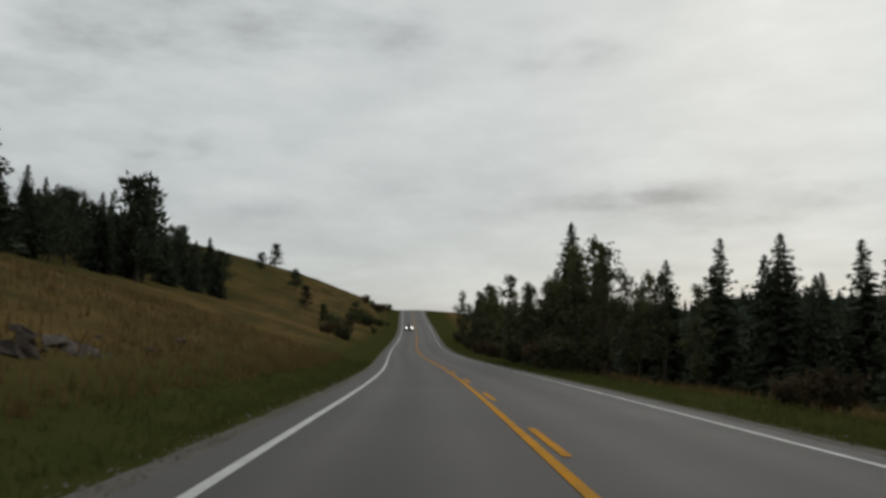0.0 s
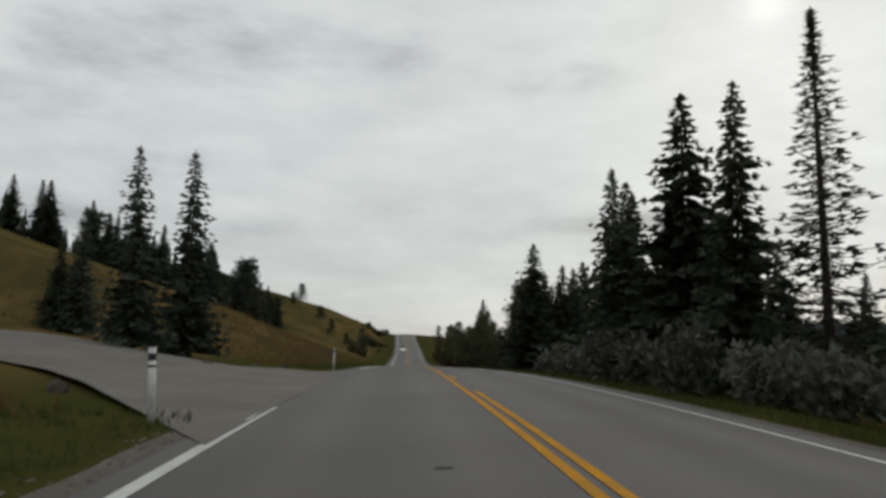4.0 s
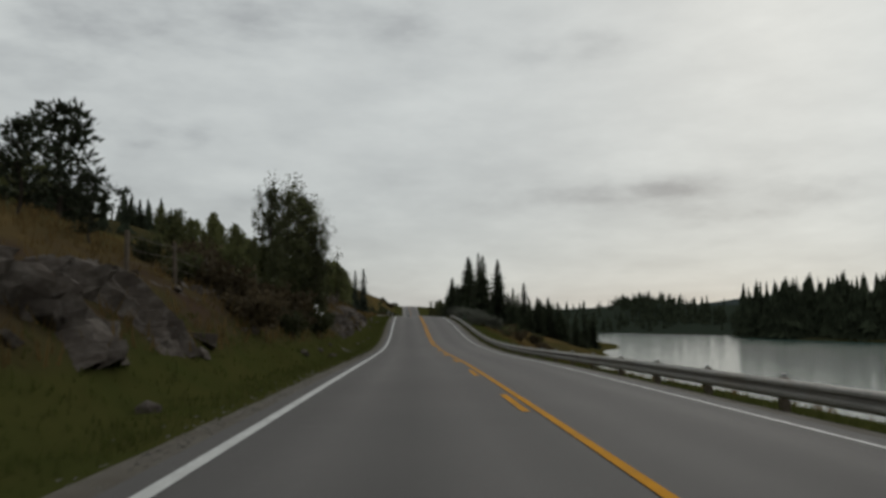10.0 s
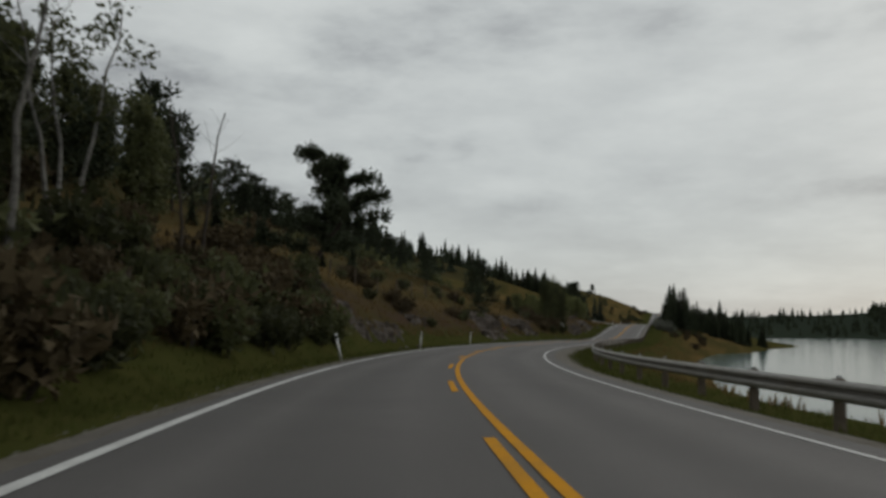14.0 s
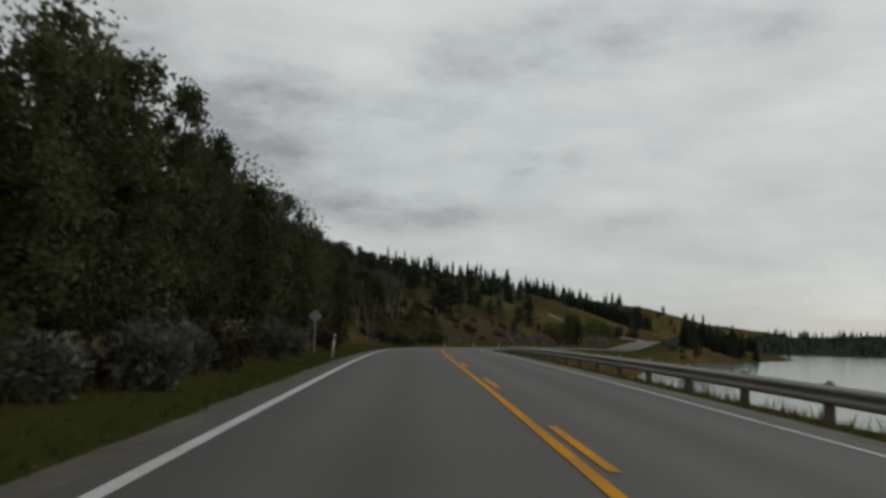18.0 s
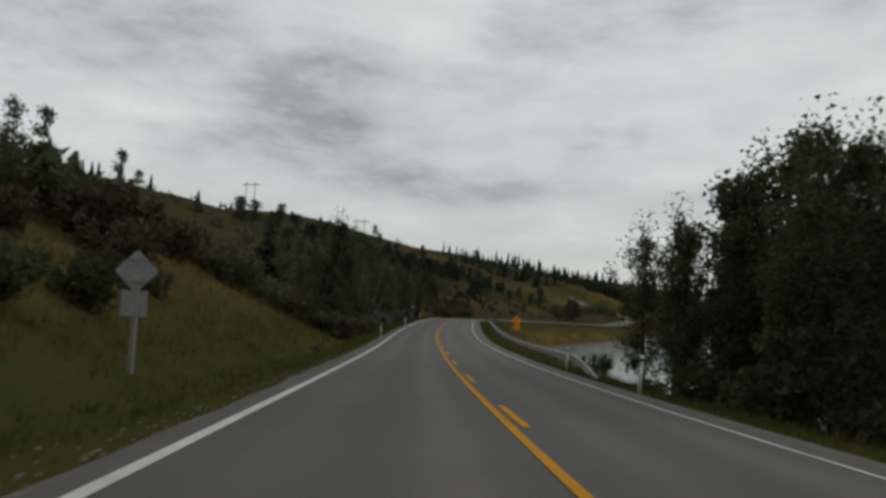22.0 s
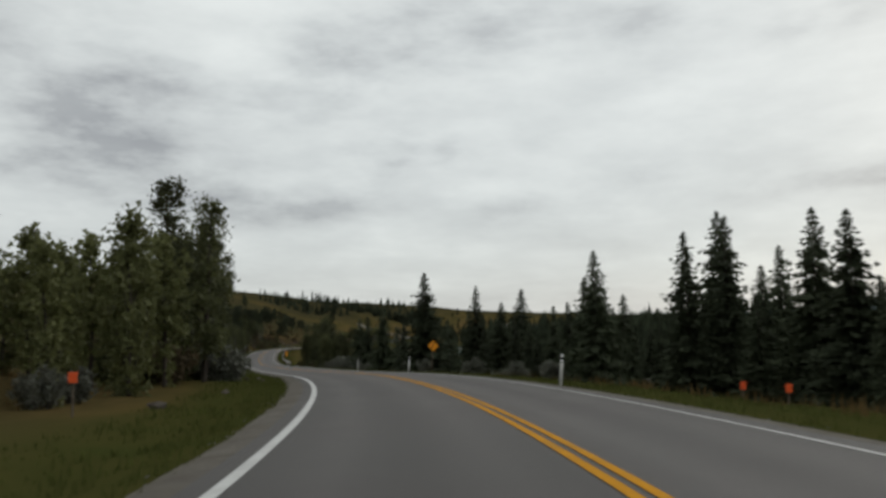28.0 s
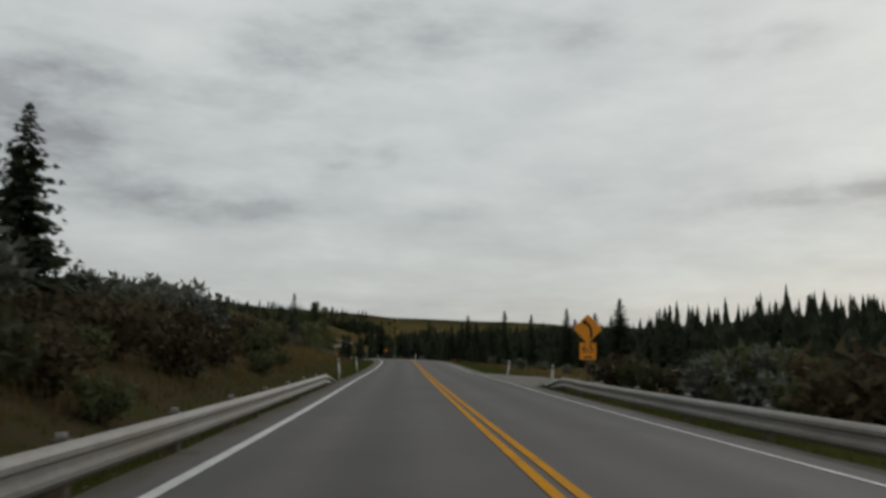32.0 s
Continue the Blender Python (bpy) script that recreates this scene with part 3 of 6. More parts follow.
# ---- ground, water and road ----
def build_ground():
    ks = [-220, -150, -100, -70, -50, -40, -32, -26, -22] + [-20 + 0.2 * i for i in range(int(54 / 0.2) + 1)] + [35, 37, 42, 55, 90, 160]
    side = [4.0, 4.4, 4.9, 5.4, 6, 6.7, 7.4, 8.2, 9, 10, 11.2, 12.5, 14, 16, 18, 20.5, 23.5, 27, 31, 35, 40, 46, 53, 61, 70, 80, 92, 106, 122, 140, 160, 185, 215, 250, 300, 380, 520, 800, 1400, 3500]
    Ls = [-v for v in reversed(side)] + [-2, 0, 2] + side
    verts, verge, wooded, soil, lay, scrub = [], [], [], [], [], []
    for k in ks:
        kc = max(-20, min(35.9, k))
        over = (k - kc) * 20.0
        ahead = np.array([math.sin(heading(kc)), -math.cos(heading(kc)), 0.0])
        for L in Ls:
            p = plan(kc, L) + ahead * over
            z = land(kc, L, p[0], p[1], p[2])
            if k < -20:
                z = z - 8 * min(1, (-20 - k) / 20) * (1 if abs(L) < 40 else 0.4) + (rough(p[0], p[1], 300.0, 14.0) * min(1, (-20 - k) / 60))
            verts.append((p[0], p[1], z))
            a = abs(L)
            g = max(0.0, min(1.0, (11.5 - a) / 4.0)) if L > 0 else max(0.0, min(1.0, (14 - a) / 5.0))
            if L > 0 and 26.5 < k < 29.5:
                g = max(0.0, min(1.0, (10 - a) / 3.0))
            if L > 0 and a > 30:
                g = 0.35
            if L < -30:
                g = 0.7
            verge.append(g)
            lay += [k * 20 / 16.0, L / (2.4 + 0.05 * a), 0.0]
            soil.append(max(0.0, min(1, (k - 4.6) * 3, (13.2 - k) * 2, (a - 6.7) / 1.4, (13 - a) / 3), min(0.8, (k - 29.4) * 2, (34 - k), (a - 5.6) / 1.2, (15 - a) / 3)) if L > 0 else 0.0)
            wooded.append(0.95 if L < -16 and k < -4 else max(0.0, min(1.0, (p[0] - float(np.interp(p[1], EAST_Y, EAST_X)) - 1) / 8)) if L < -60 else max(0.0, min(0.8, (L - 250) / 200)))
            scrub.append(max(0.0, min(0.8, (L - 8) / 14)) * min(1.0, max(0.0, k - 6), max(0.0, 28.5 - k)) if k > 6 else max(0.0, min(0.8, (L - 40) / 25)))
    n = len(Ls)
    faces = [(i*n + j, i*n + j + 1, (i+1)*n + j + 1, (i+1)*n + j) for i in range(len(ks) - 1) for j in range(n - 1)]
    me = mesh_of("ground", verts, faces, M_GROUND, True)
    at = me.attributes.new("verge", "FLOAT", "POINT")
    at.data.foreach_set("value", verge)
    me.attributes.new("bare_soil", "FLOAT", "POINT").data.foreach_set("value", soil)
    me.attributes.new("scrub", "FLOAT", "POINT").data.foreach_set("value", scrub)
    me.attributes.new("lay", "FLOAT_VECTOR", "POINT").data.foreach_set("vector", lay)
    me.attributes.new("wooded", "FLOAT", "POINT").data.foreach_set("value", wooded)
    return tagged(new("ground", me), "brown and olive dry grass hillside with a green verge", "ground", kind="structure")


build_ground()
# the low wooded ridge far beyond the lake
rv_, rf_ = [], []
for i in range(70):
    x_ = 120 + 26 * i
    h_ = float(np.interp(x_, (120, 260, 380, 480, 900, 1900), (9, 13, 17, 27, 30, 40))) + 5 * noise.noise((x_ / 210, 7.0, 0)) + 2 * noise.noise((x_ / 70, 2.0, 0))
    for j_, (y_, f_) in enumerate(((640, -0.3), (720, 0.55), (800, 0.95), (880, 1.0), (1000, 0.4))):
        rv_.append((x_, y_ + 40 * math.sin(i * 0.3), -6 + h_ * f_ * 1.5))
    if i:
        rf_ += [((i - 1) * 5 + j_, i * 5 + j_, i * 5 + j_ + 1, (i - 1) * 5 + j_ + 1) for j_ in range(4)]
tagged(new("far_ridge", mesh_of("far_ridge", rv_, rf_, M_RIDGE, True)), "low dark wooded ridge beyond the lake", "hills", kind="structure")
wm = mesh_of("water", [(-60, 420, WATER), (2600, 420, WATER), (2600, -900, WATER), (-60, -900, WATER)], [(0, 3, 2, 1)], M_WATER)
tagged(new("water", wm), "still grey-green lake reflecting the cloudy sky", "lake", kind="structure")


def strip(name, k0, k1, l0, l1, up, mat, parent=None, step=0.1, drop=None):
    """A band of the road between two lines beside the centre line."""
    m0, m1 = chain(k0), chain(k1)
    n = max(1, int((m1 - m0) / (step * 20)))
    verts, faces = [], []
    for i in range(n + 1):
        k = station(m0 + (m1 - m0) * i / n)
        c, lf = along(CENTRE, k), along(LEFT, k)
        a0, a1 = (l0, l1) if not isinstance(l0, tuple) else (l0[0] + (l0[1] - l0[0]) * i / n, l1[0] + (l1[1] - l1[0]) * i / n)
        cols = [a0, a1] if a0 * a1 >= 0 else [a0, 0.0, a1]
        for L in cols:
            p = c + lf * L
            verts.append((p[0], p[1], p[2] - (0.025 * abs(L) if drop is None else drop) + up))
    w = len(cols)
    for i in range(n):
        for j in range(w - 1):
            faces.append((i*w + j, i*w + j + 1, (i+1)*w + j + 1, (i+1)*w + j))
    me = mesh_of(name, verts, faces, mat)
    ob = new(name, me)
    if parent:
        ob.parent = parent
    return ob


ROAD_COLS = [-4.0 + 8.05 * i / 28 for i in range(29)]
rk = [-19.5 + 0.1 * i for i in range(555)]
rv, rw = [], []
for k in rk:
    c_, l_ = along(CENTRE, k), along(LEFT, k)
    for L in ROAD_COLS:
        q_ = c_ + l_ * L
        rv.append((q_[0], q_[1], q_[2] - 0.025 * abs(L)))
        lane = abs(L) - 1.8
        rw.append(0.92 + 0.22 * math.exp(-(abs(lane) - 0.85) ** 2 / 0.12) * (1 + 0.6 * noise.noise((k * 0.5, L * 0.7, 5))) - 0.08 * math.exp(-lane ** 2 / 0.10) + 0.10 * noise.noise((k * 0.8, L * 1.5, 0)) + 0.30 * math.exp(-((k - 3.1) / 0.95) ** 2))
n_ = len(ROAD_COLS)
rf = [(i*n_ + j, i*n_ + j + 1, (i+1)*n_ + j + 1, (i+1)*n_ + j) for i in range(len(rk) - 1) for j in range(n_ - 1)]
road_me = mesh_of("road", rv, rf, M_ASPHALT, True)
road_me.attributes.new("wear", "FLOAT", "POINT").data.foreach_set("value", rw)
road = tagged(new("road", road_me), "two-lane grey asphalt road with worn lane markings", "road", kind="structure")
# white edge lines, broken at the side road
strip("edge_line", -19, 0.6, 3.30, 3.45, 0.009, M_WHITE, road)
strip("edge_line", 0.6, 1.75, (3.30, 3.52), (3.45, 3.68), 0.009, M_WHITE, road)
strip("edge_line", 3.25, 35, 3.60, 3.76, 0.009, M_WHITE, road)
strip("edge_line", -19, 35, -3.53, -3.445, 0.009, M_WHITE, road)
# yellow centre lines
strip("centre_line", -19, 7.2, 0.05, 0.17, 0.009, M_YELLOW, road)
strip("centre_line", 3.2, 15.4, -0.17, -0.05, 0.009, M_YELLOW, road)
strip("centre_line", 15.0, 35, 0.05, 0.17, 0.009, M_YELLOW, road)
strip("centre_line", 24.05, 35, -0.17, -0.05, 0.009, M_YELLOW, road)


def dashes(k0, k1, k_ref, L):
    """Broken line of 3 m dashes every 9 m, one of which ends at k_ref."""
    m = chain(k_ref) - 9.0 * int((chain(k_ref) - chain(k0)) / 9.0)
    while m < chain(k1):
        strip("dash", station(m - 3.0), station(m), L - 0.06, L + 0.06, 0.009, M_YELLOW, road, 0.05)
        m += 9.0


dashes(-9, 3.2, 1.65, -0.11)
dashes(7.3, 10.7, 8.56, 0.11)
dashes(11.0, 11.6, 8.57, 0.11)
dashes(11.95, 15.0, 8.72, 0.11)
dashes(15.2, 24.0, 19.65, -0.11)
# gravel shoulders
for sd, wide_ in ((1, 4.85), (-1, 4.7)):
    m0, m1 = chain(-19), chain(35)
    verts, faces, n = [], [], int((m1 - m0) / 1.2)
    for i in range(n + 1):
        k = station(m0 + (m1 - m0) * i / n)
        far = wide_ + 0.35 * noise.noise((i * 0.31, sd, 0)) + 0.25 * noise.noise((i * 0.9, sd, 4)) + (1.4 * max(0, 1 - abs(k - 13) / 2.2) if sd < 0 else 0)
        for j, L in enumerate((3.9, 4.4, far)):
            p = along(CENTRE, k) + along(LEFT, k) * L * sd
            z = p[2] - 0.025 * L + 0.006 - 0.02 * (j == 0) if j < 2 else land(k, L * sd, p[0], p[1], p[2]) - 0.03
            verts.append((p[0], p[1], z - (0.02 if j == 1 else 0)))
    for i in range(n):
        for j in range(2):
            faces.append((i*3 + j, i*3 + j + 1, i*3 + j + 4, i*3 + j + 3))
    tagged(new("gravel_shoulder", mesh_of("gravel_shoulder", verts, faces, M_GRAVEL, True)), "narrow shoulder of loose grey gravel", "shoulder", kind="structure")


def side_road(k_mid, sign, half, reach, turn, mat, label, curve=0.0):
    """A track that leaves the road; its mouth flares at the edge."""
    p0, lf = along(CENTRE, k_mid), along(LEFT, k_mid) * sign
    fw = np.array([-math.sin(heading(k_mid)), math.cos(heading(k_mid)), 0.0])
    verts, faces = [], []
    n = 30
    for i in range(n + 1):
        d = 3.6 + reach * i / n
        flare = half + 9.0 * max(0, 1 - (d - 3.6) / 9.0) ** 2
        bend = turn * (d - 3.6) + curve * (d - 3.6) ** 2
        for s in (-1, -0.5, 0, 0.5, 1):
            q = p0 + lf * d + fw * (bend + s * flare)
            j = int(np.argmin(((CENTRE[:, :2] - q[:2]) ** 2).sum(1)))
            w = q - CENTRE[j]
            L = float(w @ LEFT[j])
            z = (CENTRE[j][2] - 0.025 * abs(L) + 0.012) if abs(L) < 5.2 else land(KK[j], L, q[0], q[1], CENTRE[j][2]) + 0.10
            verts.append((q[0], q[1], z))
    for i in range(n):
        for s in range(4):
            faces.append((i*5 + s, i*5 + s + 1, i*5 + s + 6, i*5 + s + 5))
    return tagged(new("side_road", mesh_of("side_road", verts, faces, mat, True)), label, "side road", kind="structure")


side_road(2.75, 1, 4.6, 42, 0.2, M_TRACKROAD, "pale gravel side road climbing the grassy hill")
side_road(30.33, -1, 3.2, 40, 0.1, M_TRACKROAD, "pale gravel track leaving through the bushes")
# two small tar patches
for k, L in ((23.75, 2.7), (3.6, 1.1)):
    strip("tar_patch", k, k + 0.006, L, L + 0.16, 0.007, M_TAR, road, 0.05)


# ---- trees and shrubs ----
def leaf(verts, faces, p, d, size, r, wide=0.5):
    """One leaf or spray: a pointed blade at p that points along d."""
    s = d.orthogonal().normalized()
    s.rotate(Matrix.Rotation(r.uniform(0, 6.28), 3, d))
    b = len(verts)
    low_ = p + d * size * 0.15
    verts += [low_ + s * size * wide * 0.62, p + d * size * 1.08, low_ - s * size * wide * 0.62]
    faces.append((b, b + 1, b + 2))


def spruce_meshes(seed, height, spread, dense=1.0, needles=None, gap=0.0):
    r = random.Random(seed)
    tv, tf = [], []
    lean = Vector((r.uniform(-.02, .02), r.uniform(-.02, .02), 1)) * height
    tube(tv, tf, [lean * (i / 6) for i in range(7)], [0.013 * height * (1 - i / 6.3) + 0.01 for i in range(7)], 7)
    v, f = [], []
    count = int((29 if dense > 0.7 else 64) * height * dense)
    for i in range(count):
        z = gap + 0.04 + (0.95 - gap) * (i + r.random()) / count
        z = z ** 1.08
        here = spread * ((1 - z) ** (0.84 if dense > 0.7 else 0.98)) * (0.94 + 0.06 * math.sin(z * 26 + seed)) + 0.04
        a = i * 2.39996 + r.uniform(-.5, .5)
        length = here * r.uniform(0.62, 1.12) * (1 + 0.18 * math.sin(i * 0.37 + seed))
        out_, p = Vector((math.cos(a), math.sin(a), 0)), lean * z
        droop = r.uniform(-.42, -.14) if dense > 0.7 else r.uniform(-.5, .3)
        if dense <= 0.7:
            length *= r.uniform(0.45, 1.1)
        steps = max(1, int(length / 0.45))
        for s in range(1, steps + 1):
            q = s / steps
            base = p + out_ * length * q + Vector((0, 0, length * (droop * q + 0.16 * q * q)))
            size = min(0.6, 0.20 + 0.26 * length * (1.15 - q)) * (1.2 if dense > 0.7 else 1.0)
            for w in (-1, 1):
                d = (out_ + Vector((-out_.y, out_.x, 0)) * w * r.uniform(.35, .95) + Vector((0, 0, r.uniform(-.6, .15)))).normalized()
                leaf(v, f, base - out_ * 0.15, d, size, r, 0.55 if dense > 0.7 else 0.34)
        leaf(v, f, p + out_ * length * 0.88 + Vector((0, 0, droop * length * 0.85)), (out_ + Vector((0, 0, .15))).normalized(), 0.14 + 0.16 * length, r, 0.3)
        if dense > 0.7:
            leaf(v, f, p, (out_ + Vector((0, 0, droop))).normalized(), length * 0.8, r, 0.5)
        else:
            tube(tv, tf, [p, p + out_ * length * 0.6 + Vector((0, 0, droop * length * 0.6)), p + out_ * length + Vector((0, 0, (droop + .12) * length))], [.022, .015, .006], 3)
    leaf(v, f, lean * 0.94, Vector((0, 0, 1)), height * 0.06, r, 0.25)
    return mesh_of("trunk", tv, tf, M_BARK, True), mesh_of("crown", v, f, needles or M_NEEDLE)


def broadleaf_meshes(seed, height, spread, leaves=M_LEAF, bark=M_BARK, clumps=48, per=34, stems=1, bare=0.25, size=0.2, limbs=9, crook=0.05, rise=(0.5, 1.1)):
    r = random.Random(seed)
    tv, tf, centres = [], [], []
    for s in range(stems):
        a = r.uniform(0, 6.28)
        base = Vector((math.cos(a), math.sin(a), 0)) * (0.35 * (stems > 1))
        lean = Vector((math.cos(a), math.sin(a), 0)) * height * (0.10 * (stems > 1) + r.uniform(0, crook))
        path = [base + Vector((0, 0, height * 0.95 * i / 7)) + lean * (i / 7) ** 1.4 + Vector((r.uniform(-1, 1), r.uniform(-1, 1), 0)) * crook * height * 0.12 * (i > 0) for i in range(8)]
        r0 = height * (0.014 if stems == 1 else 0.0095)
        tube(tv, tf, path, [r0 * (1 - i / 8) + 0.012 for i in range(8)], 6)
        for b in range(limbs):
            q = bare + (0.97 - bare) * (b + r.random()) / limbs
            i = min(6, int(q * 7))
            p = path[i].lerp(path[i + 1], q * 7 - i)
            ang = b * 2.4 + r.uniform(-.5, .5)
            reach = spread * (1 - 0.55 * abs(2 * (q - bare) / (1 - bare) - 0.75)) * r.uniform(0.6, 1.05)
            tip = p + Vector((math.cos(ang) * reach, math.sin(ang) * reach, reach * r.uniform(*rise)))
            mid = p.lerp(tip, 0.5) + Vector((0, 0, -0.06 * reach))
            tube(tv, tf, [p, mid, tip], [r0 * 0.45 * (1.1 - q), r0 * 0.3 * (1.1 - q), 0.008], 4)
            centres += [(tip, 1.0), (mid.lerp(tip, 0.4), 0.8), (mid, 0.7)]
        centres.append((path[-1], 0.7))
    v, f = [], []
    top = path[-1]
    for i in range(clumps):
        c, w = centres[i % len(centres)]
        if i % 2 and stems == 1 and clumps > 20:
            q, ang = bare * 0.7 + (1 - bare * 0.7) * r.random(), r.uniform(0, 6.28)
            up_ = (q - bare * 0.7) / (1 - bare * 0.7)
            wide = spread * 0.85 * min(1.0, 0.35 + 2.2 * up_) * (1 - up_) ** 0.6 * r.random() ** 0.5
            c, w = Vector((top.x * q + math.cos(ang) * wide, top.y * q + math.sin(ang) * wide, height * q)), 1.0
        c = c + Vector((r.gauss(0, .25), r.gauss(0, .25), r.gauss(0, .25))) * spread * 0.4
        rad = spread * r.uniform(0.2, 0.5) * w
        for j in range(per):
            d = Vector((r.gauss(0, 1), r.gauss(0, 1), r.gauss(0, .8)))
            d = d.normalized() * r.random() ** 0.7
            d.z *= 1.35
            leaf(v, f, c + d * rad, Vector((r.gauss(0, 1), r.gauss(0, 1), r.gauss(-.2, .8))).normalized(), size * r.uniform(.7, 1.5), r, 0.85)
    return mesh_of("trunk", tv, tf, bark, True), mesh_of("crown", v, f, leaves)


def shrub_meshes(seed, height, spread, leaves, per=24, stems=16, size=0.21):
    r = random.Random(seed)
    tv, tf, v, f = [], [], [], []
    for s in range(stems):
        a, q = r.uniform(0, 6.28), r.random() ** 0.6
        top = Vector((math.cos(a) * spread * q, math.sin(a) * spread * q, height * r.uniform(0.55, 1.0) * (1 - 0.35 * q)))
        foot = Vector((math.cos(a) * 0.25, math.sin(a) * 0.25, -0.1))
        tube(tv, tf, [foot, foot.lerp(top, 0.5) + Vector((0, 0, .1)), top], [0.028, 0.018, 0.006], 3)
        for t in (0.35, 0.55, 0.75, 0.92, 1.02):
            c = foot.lerp(top, t)
            for j in range(per // 2):
                d = Vector((r.gauss(0, 1), r.gauss(0, 1), r.gauss(0, .8))).normalized() * r.random() * spread * 0.32
                leaf(v, f, c + d, Vector((r.gauss(0, .7), r.gauss(0, .7), r.gauss(.5, .7))).normalized(), size * r.uniform(.7, 1.6), r, 0.5)
    return mesh_of("trunk", tv, tf, M_BARK, True), mesh_of("foliage", v, f, leaves)


def pine_meshes(seed, height, spread, crooked=0.0, per=40, size=0.42, bare=0.12, clump=0.36):
    """A pine with a bare lower trunk and flat rounded clumps of needles."""
    r = random.Random(seed)
    tv, tf, v, f = [], [], [], []
    path = [Vector((crooked * height * 0.10 * math.sin(i * 0.9), crooked * 0.05 * height * math.sin(i * 1.7), height * 0.96 * i / 8)) for i in range(9)]
    tube(tv, tf, path, [0.018 * height * (1 - i / 9) + 0.02 for i in range(9)], 7)
    for b in range(17):
        q = bare + (0.98 - bare) * (b + r.random() * 0.6) / 17
        i = min(7, int(q * 8))
        p = path[i].lerp(path[i + 1], q * 8 - i)
        a = b * 2.4 + r.uniform(-.4, .4)
        reach = spread * (1.15 - 0.75 * (q - bare) / (1 - bare) * 0.9) * r.uniform(0.6, 1.1)
        tip = p + Vector((math.cos(a) * reach, math.sin(a) * reach, reach * r.uniform(0.1, 0.5)))
        tube(tv, tf, [p, p.lerp(tip, .5) - Vector((0, 0, .08 * reach)), tip], [0.05 * (1.2 - q), 0.035 * (1.2 - q), 0.01], 5)
        for c, w in ((tip, 1.0), (p.lerp(tip, 0.7), 0.9), (p.lerp(tip, 0.4), 0.7)):
            for j in range(per):
                d = Vector((r.gauss(0, 1), r.gauss(0, 1), r.gauss(0, .55))).normalized() * r.random() ** .5 * spread * clump * w
                leaf(v, f, c + d, (d.normalized() + Vector((0, 0, .6))).normalized(), r.uniform(.7, 1.3) * size, r, 0.42)
    return mesh_of("trunk", tv, tf, M_BARK, True), mesh_of("crown", v, f, M_NEEDLE)


def kind_of_tree(name, meshes, label, category, group="", names=("trunk", "crown")):
    root = thing(name, label, category, Matrix.Identity(4), group)
    for n, me in zip(names, meshes):
        part(n, me, root)
    return root


SPRUCE = [(kind_of_tree("spruce_tree", spruce_meshes(11 + i, 10.0, w, d, nd, g), lb, "spruce", "roadside spruces"), 10.0)
          for i, (w, d, nd, g, lb) in enumerate(((3.0, 1.0, M_NEEDLE, 0, "dark green spruce with dense drooping branches"), (2.65, 1.0, M_NEEDLE, 0, "slender dark green spruce with a spired top"), (3.2, 1.05, M_NEEDLE, 0, "broad dark spruce with branches to the ground"),
                                                 (2.5, 0.95, M_NEEDLE, 0.02, "narrow dark spruce with a ragged outline")))]
FIR = [(kind_of_tree("fir_tree", spruce_meshes(31, 10.0, 2.2, 0.71, M_NEEDLE_LIGHT, 0.03), "grey-green fir with open tiered branches", "fir"), 10.0)]
LARCH = [(kind_of_tree("larch_tree", spruce_meshes(37, 10.0, 1.85, 0.69, M_NEEDLE, 0.06), "tall sparse larch with bare twiggy branches", "larch"), 10.0)]
POPLAR_NEAR = [(kind_of_tree("poplar_tree", broadleaf_meshes(41 + i, 10.0, w, clumps=c, per=72, size=.15, bare=.12, rise=(1.1, 2.2), limbs=12), "tall poplar with a dense dark green crown", "poplar", "poplars along the road"), 10.0) for i, (w, c) in enumerate(((2.1, 88), (1.75, 76)))]
POPLAR = [(kind_of_tree("poplar_tree", broadleaf_meshes(51 + i, 10.0, w, clumps=c, per=34, size=.29, bare=.14, rise=(1.0, 2.0), limbs=12), "tall poplar with a dense dark green crown", "poplar", "poplars along the road"), 10.0) for i, (w, c) in enumerate(((2.1, 96), (1.7, 84), (2.4, 104)))]
THIN = [(kind_of_tree("aspen_tree", broadleaf_meshes(61 + i, 8.0, 1.35, clumps=50, per=38, size=.16, bare=.2), "slim aspen with a loose airy crown", "aspen"), 8.0) for i in range(2)]
ASPEN = [(kind_of_tree("young_aspen", broadleaf_meshes(71 + i, 6.0, 1.15, M_LEAF_GREEN, clumps=58, per=32, size=.17, bare=.05, limbs=10, rise=(1.2, 2.4)), "slender young aspen with yellow-green leaves", "aspen", "young aspens on the bank"), 6.0) for i in range(3)]
BIRCH = [(kind_of_tree("birch_tree", broadleaf_meshes(81 + i, 9.0, 1.7, M_LEAF, M_BIRCH, clumps=40, per=26, stems=3, bare=.45, limbs=7, size=.15, crook=.12), "birch with several white stems and thin foliage", "birch"), 9.0) for i in range(2)]
BARE = [(kind_of_tree("bare_tree", broadleaf_meshes(91, 8.0, 1.9, M_LEAF, M_BARK, clumps=3, per=8, stems=2, bare=.3, limbs=13, crook=.1), "leafless grey tree with forked branches", "bare tree"), 8.0)]
PINE = [(kind_of_tree("pine_tree", pine_meshes(101 + i, 8.0, 2.2, .25), "dark pine with rounded tufts of needles", "pine", "pines on the hillside"), 8.0) for i in range(2)]
BIGPINE = [(kind_of_tree("old_pine", pine_meshes(111, 9.5, 2.9, 1.1, 300, 0.25, 0.28, 0.24), "old crooked pine leaning out over the rocky bank", "pine"), 9.5)]
